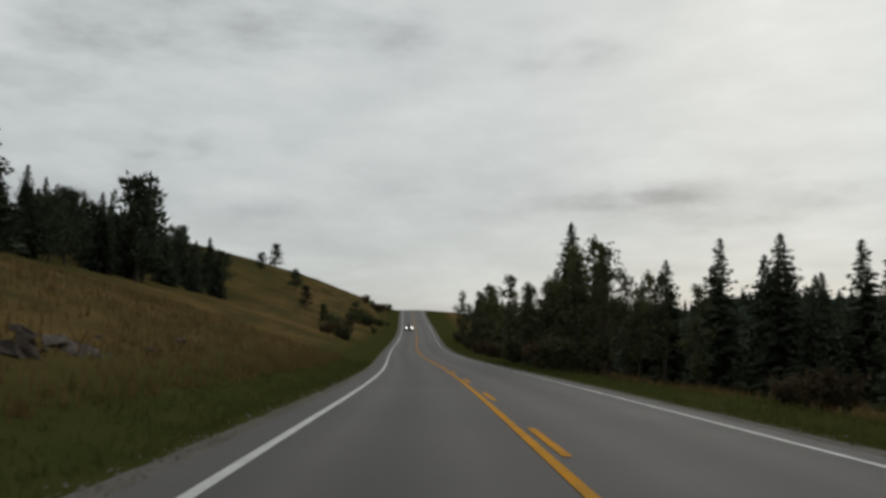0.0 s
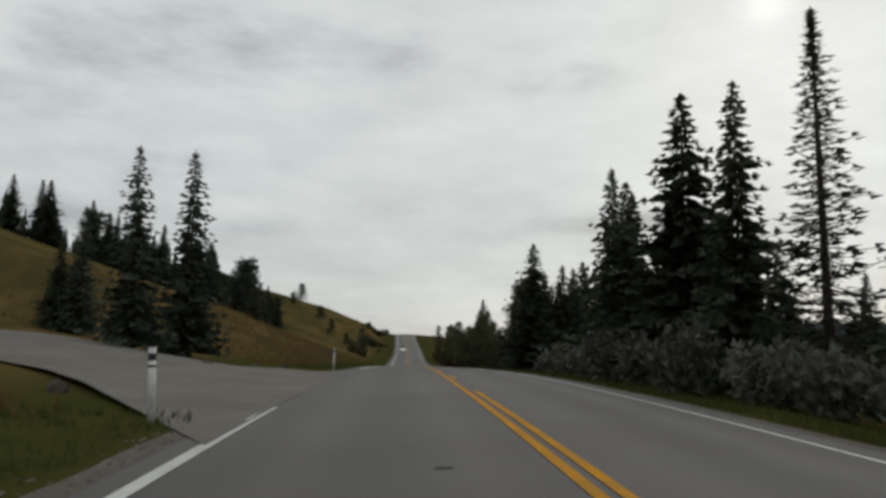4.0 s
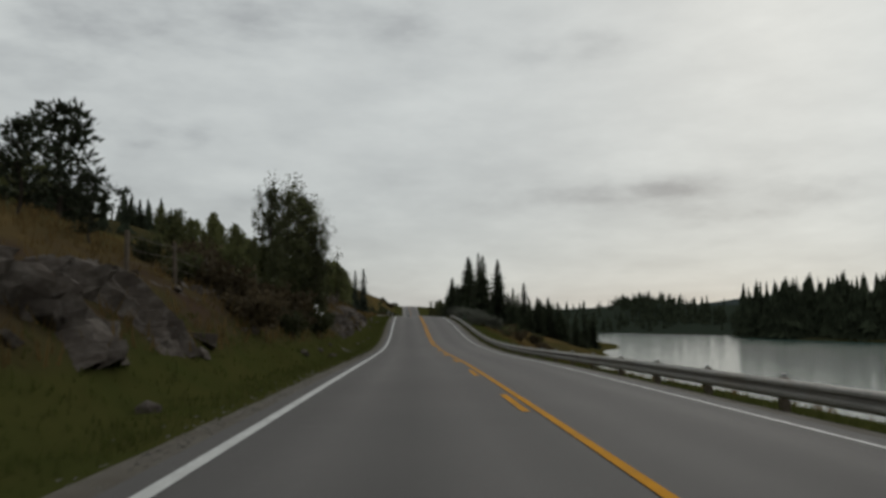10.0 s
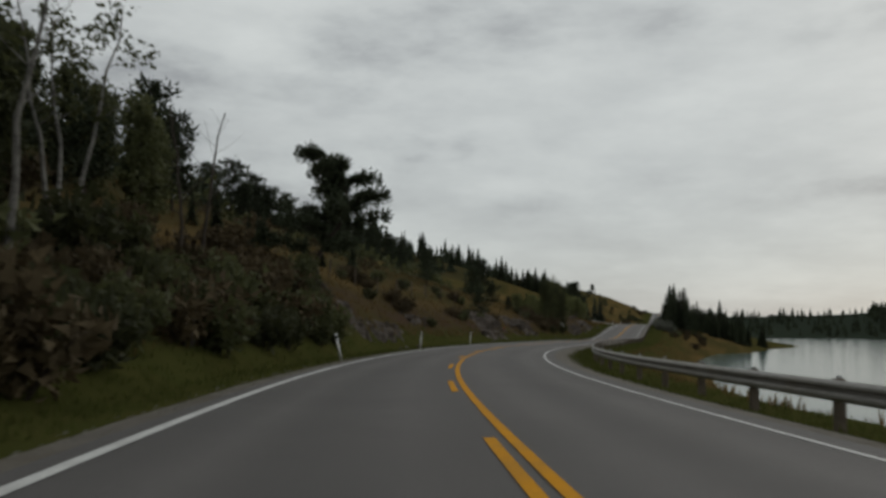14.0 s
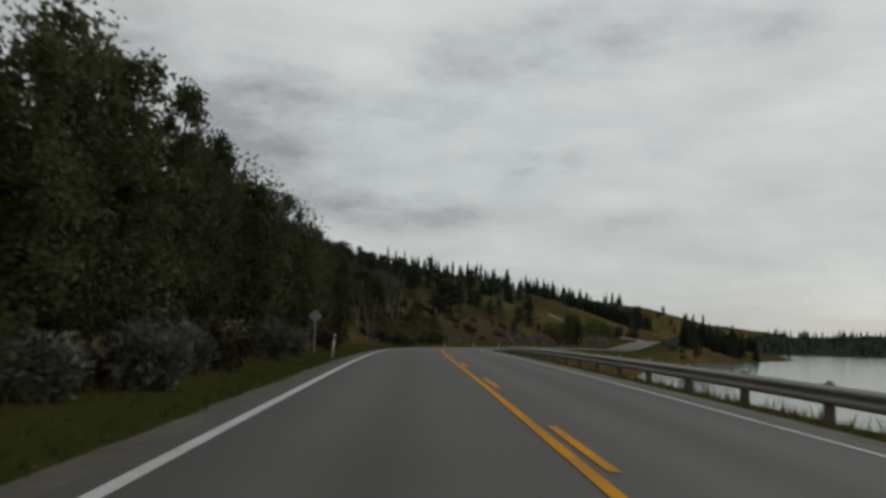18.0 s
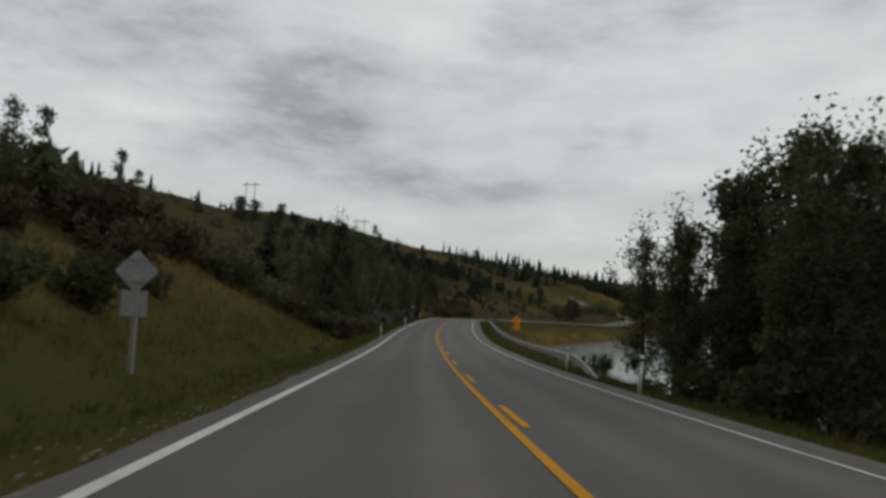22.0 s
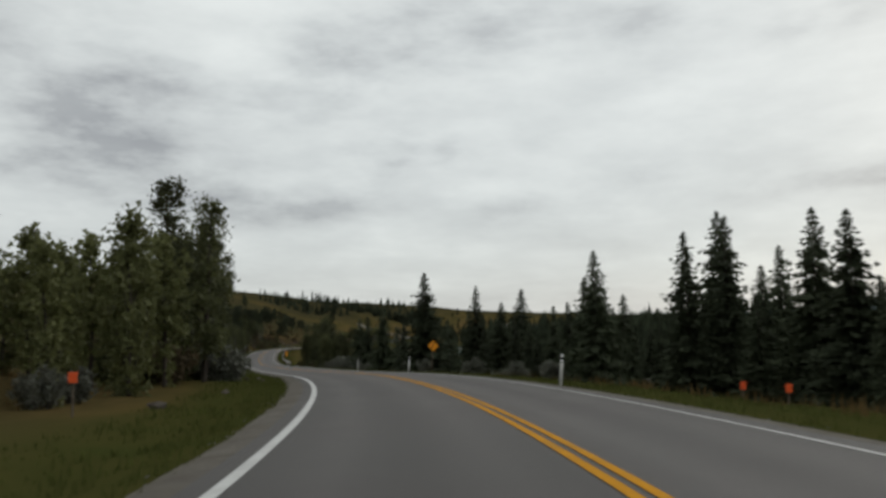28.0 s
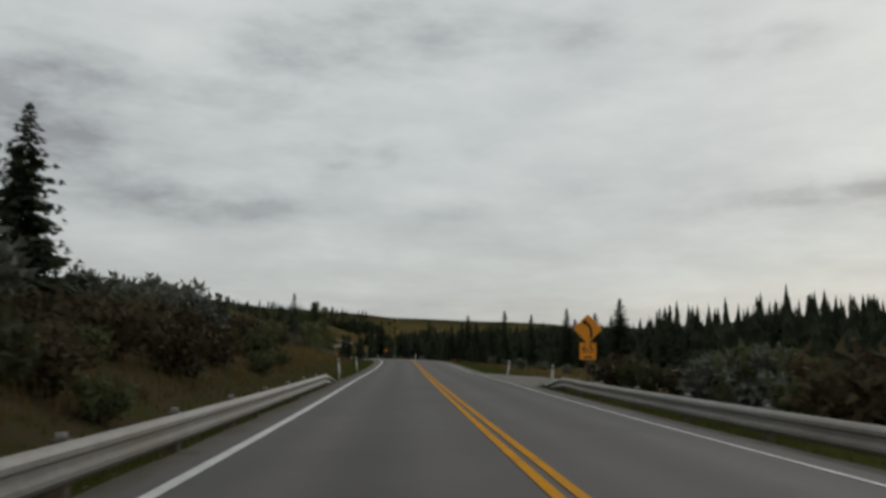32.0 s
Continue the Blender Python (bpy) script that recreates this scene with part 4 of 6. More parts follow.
WILLOW = [(kind_of_tree("willow_shrub", shrub_meshes(121 + i, 2.0, 1.0, M_SILVER, 20, 16, .22), "silvery grey-green willow shrub", "shrub", "willows beside the road", ("trunk", "foliage")), 2.0) for i in range(2)]
BUSH = [(kind_of_tree(nm, shrub_meshes(131 + i, 2.0, 1.4, m, 16, 16, .27), lb, "bush", gp, ("trunk", "foliage")), 2.0)
        for i, (nm, m, lb, gp) in enumerate((("bush", M_LEAF, "dark green leafy bush", "bushes on the bank"), ("rusty_bush", M_BROWN_LEAF, "rusty brown autumn bush", "rusty bushes on the bank")))]
USED = set()
planted = random.Random(77)


def plant(sort, k, L, height, turn=None, lean=0.0, pick=None, label=""):
    """One tree on the ground at station k, L metres left, of that height."""
    root, tall = sort[planted.randrange(len(sort)) if pick is None else pick]
    s = height / tall
    p = ground(k, L, -0.08 * s)
    w = s * planted.uniform(0.88, 1.12)
    m = pose(p.x, p.y, p.z, planted.uniform(-1.5, 1.5) + lean, planted.uniform(-1.5, 1.5), planted.uniform(0, 360) if turn is None else turn) @ Matrix.Diagonal((w, w, s, 1))
    if root.name in USED:
        sc_ = root.scale
        ob = copy_thing(root, m @ Matrix.Diagonal((1 / sc_.x, 1 / sc_.y, 1 / sc_.z, 1)))
    else:
        USED.add(root.name)
        root.matrix_world, ob = m, root
    if label:
        ob["label"] = label
    return ob


def zone(sort, n, k0, k1, l0, l1, h0, h1, seed, keep=0.0):
    """n trees scattered over a stretch, no two nearer than keep metres."""
    r, done, tries = random.Random(seed), [], 0
    while len(done) < n and tries < n * 30:
        tries += 1
        k, L = r.uniform(k0, k1), r.uniform(l0, l1)
        if any(abs(k - a) * 20 < keep and abs(L - b) < keep for a, b in done):
            continue
        if sort and ground(k, L).z < WATER + 0.25:
            continue
        done.append((k, L))
        plant(sort, k, L, r.uniform(h0, h1))


# ---- planting ----
# right side at the start
for k, L, h in ((0.75, -7.9, 9.5), (0.6, -11.2, 8.6), (0.45, -12, 8.2), (0.72, -10.0, 8.3), (0.02, -8.8, 8.6), (-0.08, -9.8, 9.4), (0.08, -10.4, 9.0), (0.05, -14.3, 10.6), (-3.9, -11.5, 12.3), (-4.5, -12.5, 9.5), (1.1, -13.4, 13), (1.5, -10.3, 12.6), (1.66, -10.1, 11.0), (2.6, -9.5, 10.8), (2.3, -9.6, 12.0), (-2.6, -15, 8.5), (-2.4, -17, 8.5), (-2.2, -19.5, 8), (-2.8, -13.5, 7.5),
                (3.2, -10.8, 11.3), (3.75, -12.0, 10.8), (0.6, -24.4, 11), (-0.6, -22, 8), (-1.5, -25, 9), (-2.0, -19, 8.5), (1.3, -17, 9), (0.3, -11, 8), (2.0, -16, 8), (3.5, -15, 7), (-1.9, -28, 8), (-0.2, -30, 8), (-3, -24, 8),
                (3.0, -14, 9), (-0.4, -11.6, 9.4), (0.35, -10.2, 7.5), (-3.2, -19, 8.5), (-3.0, -21, 9), (-2.7, -22, 7.5), (-2.5, -24, 8), (-3.6, -16, 7.5)):
    plant(SPRUCE, k, L, h, pick=2 if k == 0.75 else None)
plant(LARCH, 2.8, -10.5, 12.3)
plant(LARCH, 3.4, -12.5, 11.0)
for k, L, h in ((-0.4, -9.8, 8.6), (-0.22, -8.8, 7.8), (-0.65, -9.4, 6.8), (0.22, -8.2, 7.4), (0.3, -8.6, 7.0), (-0.55, -11, 6.0), (-0.75, -10.4, 5.4), (-0.95, -11.5, 5.6), (0.35, -7.9, 6.0)):
    plant(THIN, k, L, h)
for k, L, h in ((-3.4, -11.2, 9.5), (-3.5, -10.6, 9.2)):
    plant(THIN, k, L, h)
zone(THIN, 14, -4.2, -2.4, -13, -8.5, 5, 7.5, 206, 1.4)
zone(THIN, 30, -9.5, -3.0, -14, -7.5, 6, 9, 207, 1.8)
zone(SPRUCE, 12, -9.5, -2.5, -16, -9, 6.5, 10, 209, 2.5)
zone(SPRUCE, 14, -9, -1, -26, -12, 5, 8, 202, 3.0)
zone(SPRUCE, 14, -2.5, 3.0, -40, -17, 5, 8, 208, 3.0)
zone(SPRUCE, 15, 1.7, 3.0, -30, -19, 5.4, 7.4, 217, 1.8)
zone(BUSH, 12, 3.3, 5.4, -18, -12, 0.9, 1.7, 218, 1.2)
zone(BUSH, 36, -9, -3.0, -12, -7.2, 1.2, 2.4, 203, 1.0)
zone(BUSH, 12, -1.6, 0.9, -11, -8, 0.8, 1.5, 209, 1.0)
zone(WILLOW, 44, 0.9, 4.6, -10, -6.4, 1.3, 2.4, 204, 0.7)
zone(BUSH, 10, 3.4, 5.2, -12, -8, 0.8, 1.5, 205, 1.0)
# left side at the start: forest on the hill
for k, L, h in ((-3.1, 31, 10.5), (-3.5, 33, 11), (-2.7, 30, 9), (-2.3, 24.5, 7.0), (-2.5, 26, 6.4)):
    plant(SPRUCE, k, L, h)
for k, L, h in ((-5.8, 34, 13), (-6.2, 35.5, 12)):
    plant(PINE, k, L, h)
zone(SPRUCE, 44, -9, -1.0, 33, 47, 6.0, 9.5, 211, 1.8)
zone(SPRUCE, 18, -10, -1.4, 40, 58, 6, 8.5, 216, 2.4)
zone(PINE, 16, -9, -2, 33, 46, 6, 9, 212, 2.5)
zone(SPRUCE, 16, -1.5, 4, 46, 78, 6, 10, 213, 3)
for k, L, h in ((-13.3, 38.8, 7.0), (-12.0, 39, 4.5), (-9.4, 22, 4.5), (-8.2, 16, 3.5), (-11, 28, 5)):
    plant(PINE, k, L, h)
zone(BUSH, 24, -17, -6, 7, 16, 1.2, 3.0, 214, 1.5)
plant(FIR, 2.33, 11.5, 7.8)
plant(FIR, 2.16, 10.3, 8.7)
plant(FIR, 1.75, 17.5, 6.5)
zone(SPRUCE, 4, 1.5, 1.8, 15, 21, 3, 5, 215, 2)
# the rock cut, with young aspens above it
zone(ASPEN, 52, 4.6, 5.7, 9.4, 14.0, 3.0, 4.6, 221, 0.7)
zone(ASPEN, 110, 5.7, 8.15, 10.0, 15.0, 2.1, 3.4, 224, 0.7)
for k, L, h in ((7.9, 9.2, 3.4), (8.1, 9.8, 2.4), (7.8, 9.4, 4.4), (7.65, 9.4, 7.0), (7.45, 8.8, 7.0), (7.7, 10.2, 6.6), (7.5, 8.0, 6.4), (7.3, 8.6, 3.4), (7.55, 9.0, 7.3)):
    plant(POPLAR_NEAR, k, L, h)
zone(BUSH, 24, 7.4, 8.7, 7.2, 12, 1.0, 2.2, 222, 1.0)
zone(FIR, 3, 3.9, 4.6, 9, 11.5, 3, 5, 223, 2)
# pines over the rocky slope
for k, L, h in ((8.9, 16.5, 5.0), (8.75, 14.5, 3.2), (8.8, 11.8, 2.2), (8.0, 20.0, 6.6), (9.95, 9.9, 3.2), (9.7, 18, 4.4), (10.2, 21, 4.4), (5.4, 58.9, 8), (3.4, 92, 8), (9.5, 25, 4.6)):
    plant(PINE, k, L, h)
zone(PINE, 26, 8.5, 13.5, 24, 50, 3.2, 5.2, 231, 3)
plant(BIGPINE, 11.9, 9.5, 9.2, turn=200, lean=-4)
zone(BUSH, 24, 9.8, 11.6, 8, 15, 0.7, 1.4, 236, 0.8)
zone(BUSH, 40, 12.15, 14.2, 7, 13, 1.2, 2.6, 232, 0.8)
zone(BUSH, 30, 12.9, 14.0, 6.6, 9.5, 1.2, 2.0, 237, 0.7)
zone(BUSH, 26, 12.25, 13.0, 6.5, 10, 1.2, 2.0, 235, 0.7)
zone(SPRUCE, 8, 10.8, 12.6, 12, 18, 1.5, 2.8, 233, 2)
for k, L, h in ((13.3, 9.5, 8.4), (13.0, 11.5, 8), (14.4, 8.5, 5.3), (13.9, 12, 5.6)):
    plant(BIRCH, k, L, h)
for k, L, h in ((12.7, 10.2, 7.0), (13.6, 10.4, 7.0), (16.0, 11, 9), (16.4, 10, 8.5)):
    plant(BARE, k, L, h)
zone(POPLAR, 30, 12.2, 13.8, 12.5, 28, 4.5, 6.5, 234, 1.6)
zone(PINE, 26, 11.0, 15.0, 26, 58, 4.5, 7.0, 240, 2.4)
zone(PINE, 18, 9.0, 11.2, 30, 46, 5.0, 7.0, 225, 2.4)
zone(PINE, 16, 12.0, 14.3, 14, 27, 5.0, 7.0, 260, 2.0)
zone(PINE, 10, 12.0, 14.2, 15, 30, 4, 6, 238, 2.0)
zone(BUSH, 14, 12.8, 14.8, 13, 24, 1.6, 2.6, 239, 1.2)
# the dark wood beside the road
zone(POPLAR_NEAR, 13, 15.2, 16.9, 8.3, 11.5, 6.0, 7.6, 241, 1.5)
zone(POPLAR_NEAR, 9, 16.6, 17.05, 8.3, 11.5, 7.2, 8.2, 254, 1.2)
zone(POPLAR_NEAR, 4, 17.1, 17.3, 8.0, 10.5, 7.2, 8.0, 241, 1.0)
zone(POPLAR_NEAR, 10, 17.35, 17.9, 8.0, 11.5, 5.8, 6.8, 247, 1.2)
zone(POPLAR_NEAR, 9, 18.05, 18.5, 8.0, 11.5, 8.2, 9.8, 236, 1.1)
zone(POPLAR, 9, 16.9, 18.4, 11, 15, 6.0, 7.2, 250, 1.4)
for k, L, h in ((16.1, 9.0, 8.2), (16.2, 9.6, 8.4), (16.0, 8.6, 7.4), (16.45, 9.2, 7.8), (16.55, 8.6, 7.4), (16.62, 10.0, 7.8)):
    plant(POPLAR_NEAR, k, L, h)
zone(POPLAR_NEAR, 7, 18.5, 19.6, 9, 11.5, 5.5, 6.8, 248, 1.5)
for k, L, h in ((19.05, 9.0, 9.2), (18.95, 9.7, 9.6), (19.12, 8.3, 8.0), (18.6, 8.4, 8.2), (18.4, 9.4, 9.0), (18.85, 8.8, 7.4)):
    plant(POPLAR_NEAR, k, L, h)
zone(POPLAR, 34, 15.2, 18.4, 10.5, 18, 5.2, 7.0, 246, 1.6)
zone(POPLAR, 6, 18.4, 19.6, 11, 18, 3.6, 5.0, 249, 1.8)
zone(THIN, 26, 15.4, 19.7, 7.4, 12, 3.5, 7, 245, 1.3)
zone(BIRCH, 8, 17.7, 18.8, 7.3, 8.8, 5.0, 6.5, 242, 1.2)
zone(BUSH, 34, 18.6, 19.8, 6.5, 8.6, 0.9, 1.8, 229, 0.6)
zone(THIN, 12, 18.6, 19.7, 7.2, 9.5, 3, 5, 228, 0.9)
zone(BUSH, 40, 15.4, 19.8, 7.2, 10, 0.9, 1.8, 243, 1.0)
zone(WILLOW, 14, 16.4, 18.2, 6.8, 8.0, 1.2, 2.0, 244, 0.9)
# bank, bushes and hill beyond
plant(SPRUCE, 19.35, 13.6, 8.2, pick=2)
zone(BUSH, 20, 20.9, 22.6, 8, 12, 0.8, 1.6, 257, 1.0)
zone(BUSH, 30, 19.7, 21.0, 9.5, 15, 1.4, 2.5, 226, 0.9)
zone(BUSH, 50, 19.9, 25.5, 9.0, 22, 1.0, 1.9, 251, 1.0)
zone(THIN, 26, 20.3, 25, 12, 30, 2.2, 3.6, 252, 2.0)
zone(WILLOW, 26, 21.8, 25.2, 9.5, 15, 0.8, 1.5, 253, 1.0)
zone(WILLOW, 24, 21.2, 23.4, 10, 17, 1.6, 2.6, 219, 1.0)
zone(THIN, 16, 20.9, 22.9, 12, 20, 3.2, 4.8, 218, 1.4)
plant(BARE, 22.1, 10.8, 5.6)
for k, L, h in ((22.25, 11, 5.0), (21.6, 13, 5.6), (21.75, 12, 5.2), (22.0, 13.5, 5.4), (22.4, 12.5, 4.6)):
    plant(POPLAR, k, L, h)
zone(PINE, 12, 6, 14, 60, 120, 4, 6, 254, 4)
zone(SPRUCE, 32, 17.8, 22, 55, 105, 5, 8, 258, 3)
zone(SPRUCE, 16, 14.5, 17.8, 55, 90, 4.0, 5.6, 253, 3)
zone(SPRUCE, 14, 14, 26, 70, 125, 3, 5, 255, 4)
# right bank trees by the lake
zone(POPLAR_NEAR, 11, 20.25, 21.2, -14.5, -9.4, 7.0, 9.0, 261, 1.4)
zone(POPLAR_NEAR, 4, 21.25, 21.5, -14.5, -9.6, 5.0, 6.2, 266, 1.2)
zone(POPLAR_NEAR, 10, 21.55, 22.35, -14.5, -9.2, 4.8, 6.2, 265, 1.3)
for k, L, h in ((20.5, -13.5, 12.5), (20.6, -14.5, 13.0), (20.75, -13.2, 12), (20.4, -14, 12), (20.9, -13, 11), (20.55, -12.6, 11.5)):
    plant(POPLAR_NEAR, k, L, h)
zone(THIN, 22, 20.4, 22.3, -15, -9.0, 4.5, 6.2, 262, 1.2)
for k, L, h in ((22.3, -9.5, 5.8), (22.4, -8.8, 5.2), (22.2, -11, 6.4), (22.5, -10.5, 5.6), (22.35, -12, 6.2)):
    plant(POPLAR, k, L, h)
zone(BUSH, 26, 20.0, 23, -13, -8.8, 1.0, 2.2, 263, 1.0)
zone(WILLOW, 64, 22.3, 26.3, -17, -7.4, 0.8, 1.5, 264, 1.0)
for k, L, h in ((23.6, -10.0, 7.2), (23.72, -10.6, 7.4), (25.2, -9.1, 9.0), (25.6, -10.5, 7.2), (24.0, -39, 13), (24.5, -8.8, 7.4), (24.7, -10, 5.6), (24.9, -11, 6), (26.45, -10.6, 6.8), (26.35, -11.1, 5.7), (26.5, -16.8, 9),
                (26.8, -37.8, 10.5), (23.3, -36, 15), (25.9, -19, 6.5), (26.9, -20, 9.5), (27.2, -22, 8.5), (26.3, -24, 9), (27.6, -24, 9), (28.0, -28, 10), (26.7, -14, 7.8), (27.0, -14.2, 6.8), (26.7, -12.2, 7.0), (26.85, -15.5, 7.6), (27.05, -16.5, 7.0)):
    plant(SPRUCE, k, L, h)
zone(SPRUCE, 40, 22.5, 28.6, -46, -18, 5, 7.8, 271, 3)
zone(SPRUCE, 22, 25.2, 27.3, -26, -13, 2.6, 4.6, 273, 1.4)
zone(WILLOW, 16, 22.5, 23.8, -12, -8, 1.5, 2.3, 275, 0.8)
zone(BUSH, 12, 22.4, 23.6, -15, -10, 1.6, 2.6, 276, 0.9)
zone(SPRUCE, 10, 22.4, 23.8, -17, -11, 3.4, 4.8, 274, 1.4)
zone(SPRUCE, 18, 22.2, 24.4, -38, -16, 8, 11, 272, 2.5)
# tall poplars and silver willows on the left
for k, L, h in ((26.25, 8.6, 9.2), (26.3, 10.5, 9.6), (26.0, 9.0, 9.4), (25.75, 8.8, 9.0), (25.6, 9.6, 9.6), (25.4, 8.8, 9.5), (25.5, 11, 9.5), (25.0, 9.4, 8.5), (24.85, 10.6, 8.5), (24.7, 9.2, 8.0), (25.9, 10.4, 8.5), (26.75, 10.2, 7.6), (26.6, 11, 7.2), (26.5, 9.8, 7.4), (26.8, 12.2, 5.9), (26.95, 13.5, 5.6), (26.55, 12.5, 7.0), (26.4, 14, 6.5), (25.2, 10.5, 8.8)):
    h *= 0.88 if k > 26.35 and L > 9.7 else 1
    plant(ASPEN if k > 26.35 and L > 9.7 else THIN if int(k * 100) % 2 else POPLAR_NEAR, k, L, h)
plant(SPRUCE, 24.4, 8.6, 7.6, pick=1)
zone(BUSH, 10, 25.8, 26.5, 8.8, 12, 1.4, 2.4, 294, 0.8)
zone(ASPEN, 8, 25.7, 26.4, 9, 12, 4, 6, 295, 0.9)
zone(WILLOW, 22, 24.6, 26.2, 7.2, 8.6, 1.3, 2.4, 281, 0.8)
zone(WILLOW, 30, 26.6, 28.8, 10, 26, 0.9, 1.8, 282, 1.4)
zone(ASPEN, 24, 26.2, 27.2, 11, 20, 4.5, 6.0, 283, 1.3)
plant(FIR, 28.15, 14.8, 7.8)
zone(BUSH, 12, 28.0, 29.4, 12, 24, 0.8, 1.8, 284, 1.6)
zone(WILLOW, 28, 30.4, 33.0, 10.0, 15, 1.9, 3.0, 285, 0.9)
zone(BUSH, 50, 30.5, 32.4, 6.8, 12.5, 0.9, 1.8, 286, 0.7)
zone(BUSH, 32, 30.8, 32.2, -14, -7.0, 1.5, 2.5, 290, 0.7)
zone(WILLOW, 20, 30.8, 32.0, -15, -8.0, 1.6, 2.6, 291, 0.9)
zone(WILLOW, 30, 27.4, 32.5, -26, -10.5, 0.7, 1.6, 287, 1.4)
zone(BUSH, 14, 29.3, 30.4, 10.5, 16, 1.0, 1.9, 292, 0.9)
zone(WILLOW, 10, 29.3, 30.4, 11.5, 16, 1.2, 2.0, 293, 0.9)
plant(SPRUCE, 31.3, 11.8, 6.2, pick=2)
zone(SPRUCE, 14, 28.4, 33, -62, -34, 6, 9, 289, 3)


# ---- far woods, one mass each ----
def far_woods(label, n, seed, where, h0, h1, mat=M_FARWOOD):
    r, v, f, done = random.Random(seed), [], [], 0
    while done < n:
        p = where(r)
        if p is None:
            continue
        done += 1
        h, w, sides = r.uniform(h0, h1), r.uniform(0.15, 0.24), 6
        tip_x, tip_y = r.gauss(0, .015) * h, r.gauss(0, .015) * h
        for tier in range(8):
            z0, rad = h * (0.05 + 0.112 * (tier + r.uniform(-.3, .3))), h * w * (1 - tier / 8.3) * r.uniform(.8, 1.15)
            b, t_ = len(v), tier / 8
            v.append(p + Vector((tip_x * t_, tip_y * t_, min(h, z0 + h * 0.21))))
            for s in range(sides * 2):
                a = 3.1416 * s / sides + tier * 0.7
                q = rad * (r.uniform(0.7, 1.35) if s % 2 else r.uniform(0.25, 0.6))
                v.append(p + Vector((math.cos(a) * q + tip_x * t_, math.sin(a) * q + tip_y * t_, z0 - (0.07 if s % 2 else 0) * h * r.random())))
            for s in range(sides * 2):
                f.append((b, b + 1 + s, b + 1 + (s + 1) % (sides * 2)))
    return tagged(new("spruce_woods", mesh_of("spruce_woods", v, f, mat)), label, "woods", kind="stuff")


def east_shore(y0, y1, deep):
    def where(r):
        y = r.uniform(y0, y1)
        x = float(np.interp(y, EAST_Y, EAST_X)) + abs(r.gauss(0, deep)) + 2.5
        j = int(np.argmin((CENTRE[:, 0] - x) ** 2 + (CENTRE[:, 1] - y) ** 2))
        L = float((np.array([x, y, 0]) - CENTRE[j]) @ LEFT[j])
        if L > -45:
            return None
        return Vector((x, y, land(KK[j], L, x, y, CENTRE[j][2]) - 0.2))
    return where


far_woods("tall dark spruce forest along the lake shore", 900, 301, east_shore(-60, 112, 22), 10, 21)
far_woods("dark spruce forest on a wooded point in the lake", 420, 305, east_shore(-330, -120, 24), 12, 18)
far_woods("low belt of trees on the far lake shore", 320, 306, east_shore(150, 480, 26), 5, 9)


def band(k0, k1, l0, l1):
    def where(r):
        k, L = r.uniform(k0, k1), r.uniform(l0, l1)
        p = ground(k, L, -0.2)
        return p if p.z > WATER + 0.3 else None
    return where


far_woods("dark woods on the low land beyond the lake", 260, 307, band(-20, -5, -170, -22), 4, 7.5)
far_woods("spruce thicket at the edge of the meadow", 640, 308, band(25.0, 31.8, -105, -40), 7, 11)
far_woods("dark spruce forest behind the meadow", 800, 302, band(21.5, 34, -135, -52), 9.5, 13)
far_woods("dark conifers scattered on the upper hillside", 60, 303, band(-2, 30, 105, 170), 3, 5.5)
far_woods("conifer forest high on the grassy hill", 160, 304, band(-12, 5, 58, 110), 6, 10)


def scrub_mass(label, n, seed, where, h0, h1, mat):
    """Many low bushes too far off to tell apart, in one mesh of leaf clumps."""
    r, v, f, done = random.Random(seed), [], [], 0
    while done < n:
        p = where(r)
        if p is None:
            continue
        done += 1
        h = r.uniform(h0, h1)
        for c in range(6):
            q = p + Vector((r.gauss(0, .35) * h, r.gauss(0, .35) * h, h * r.uniform(.2, .7)))
            for j in range(16):
                d = Vector((r.gauss(0, 1), r.gauss(0, 1), r.gauss(0, .9))).normalized() * r.random() ** .5 * h * .33
                leaf(v, f, q + d, (d + Vector((0, 0, .3))).normalized(), h * r.uniform(.12, .24), r, 0.7)
    return tagged(new("scrub", mesh_of("scrub", v, f, mat)), label, "scrub", kind="stuff")


scrub_mass("dark green scrub scattered over the hillside", 260, 311, band(8, 26, 18, 62), 1.4, 3.2, M_LEAF)
scrub_mass("rusty brown scrub scattered over the hillside", 160, 312, band(8, 26, 16, 60), 1.0, 2.4, M_BROWN_LEAF)
scrub_mass("low dark scrub in the meadow", 70, 313, band(28.3, 33, -42, -10), 0.7, 1.5, M_LEAF)


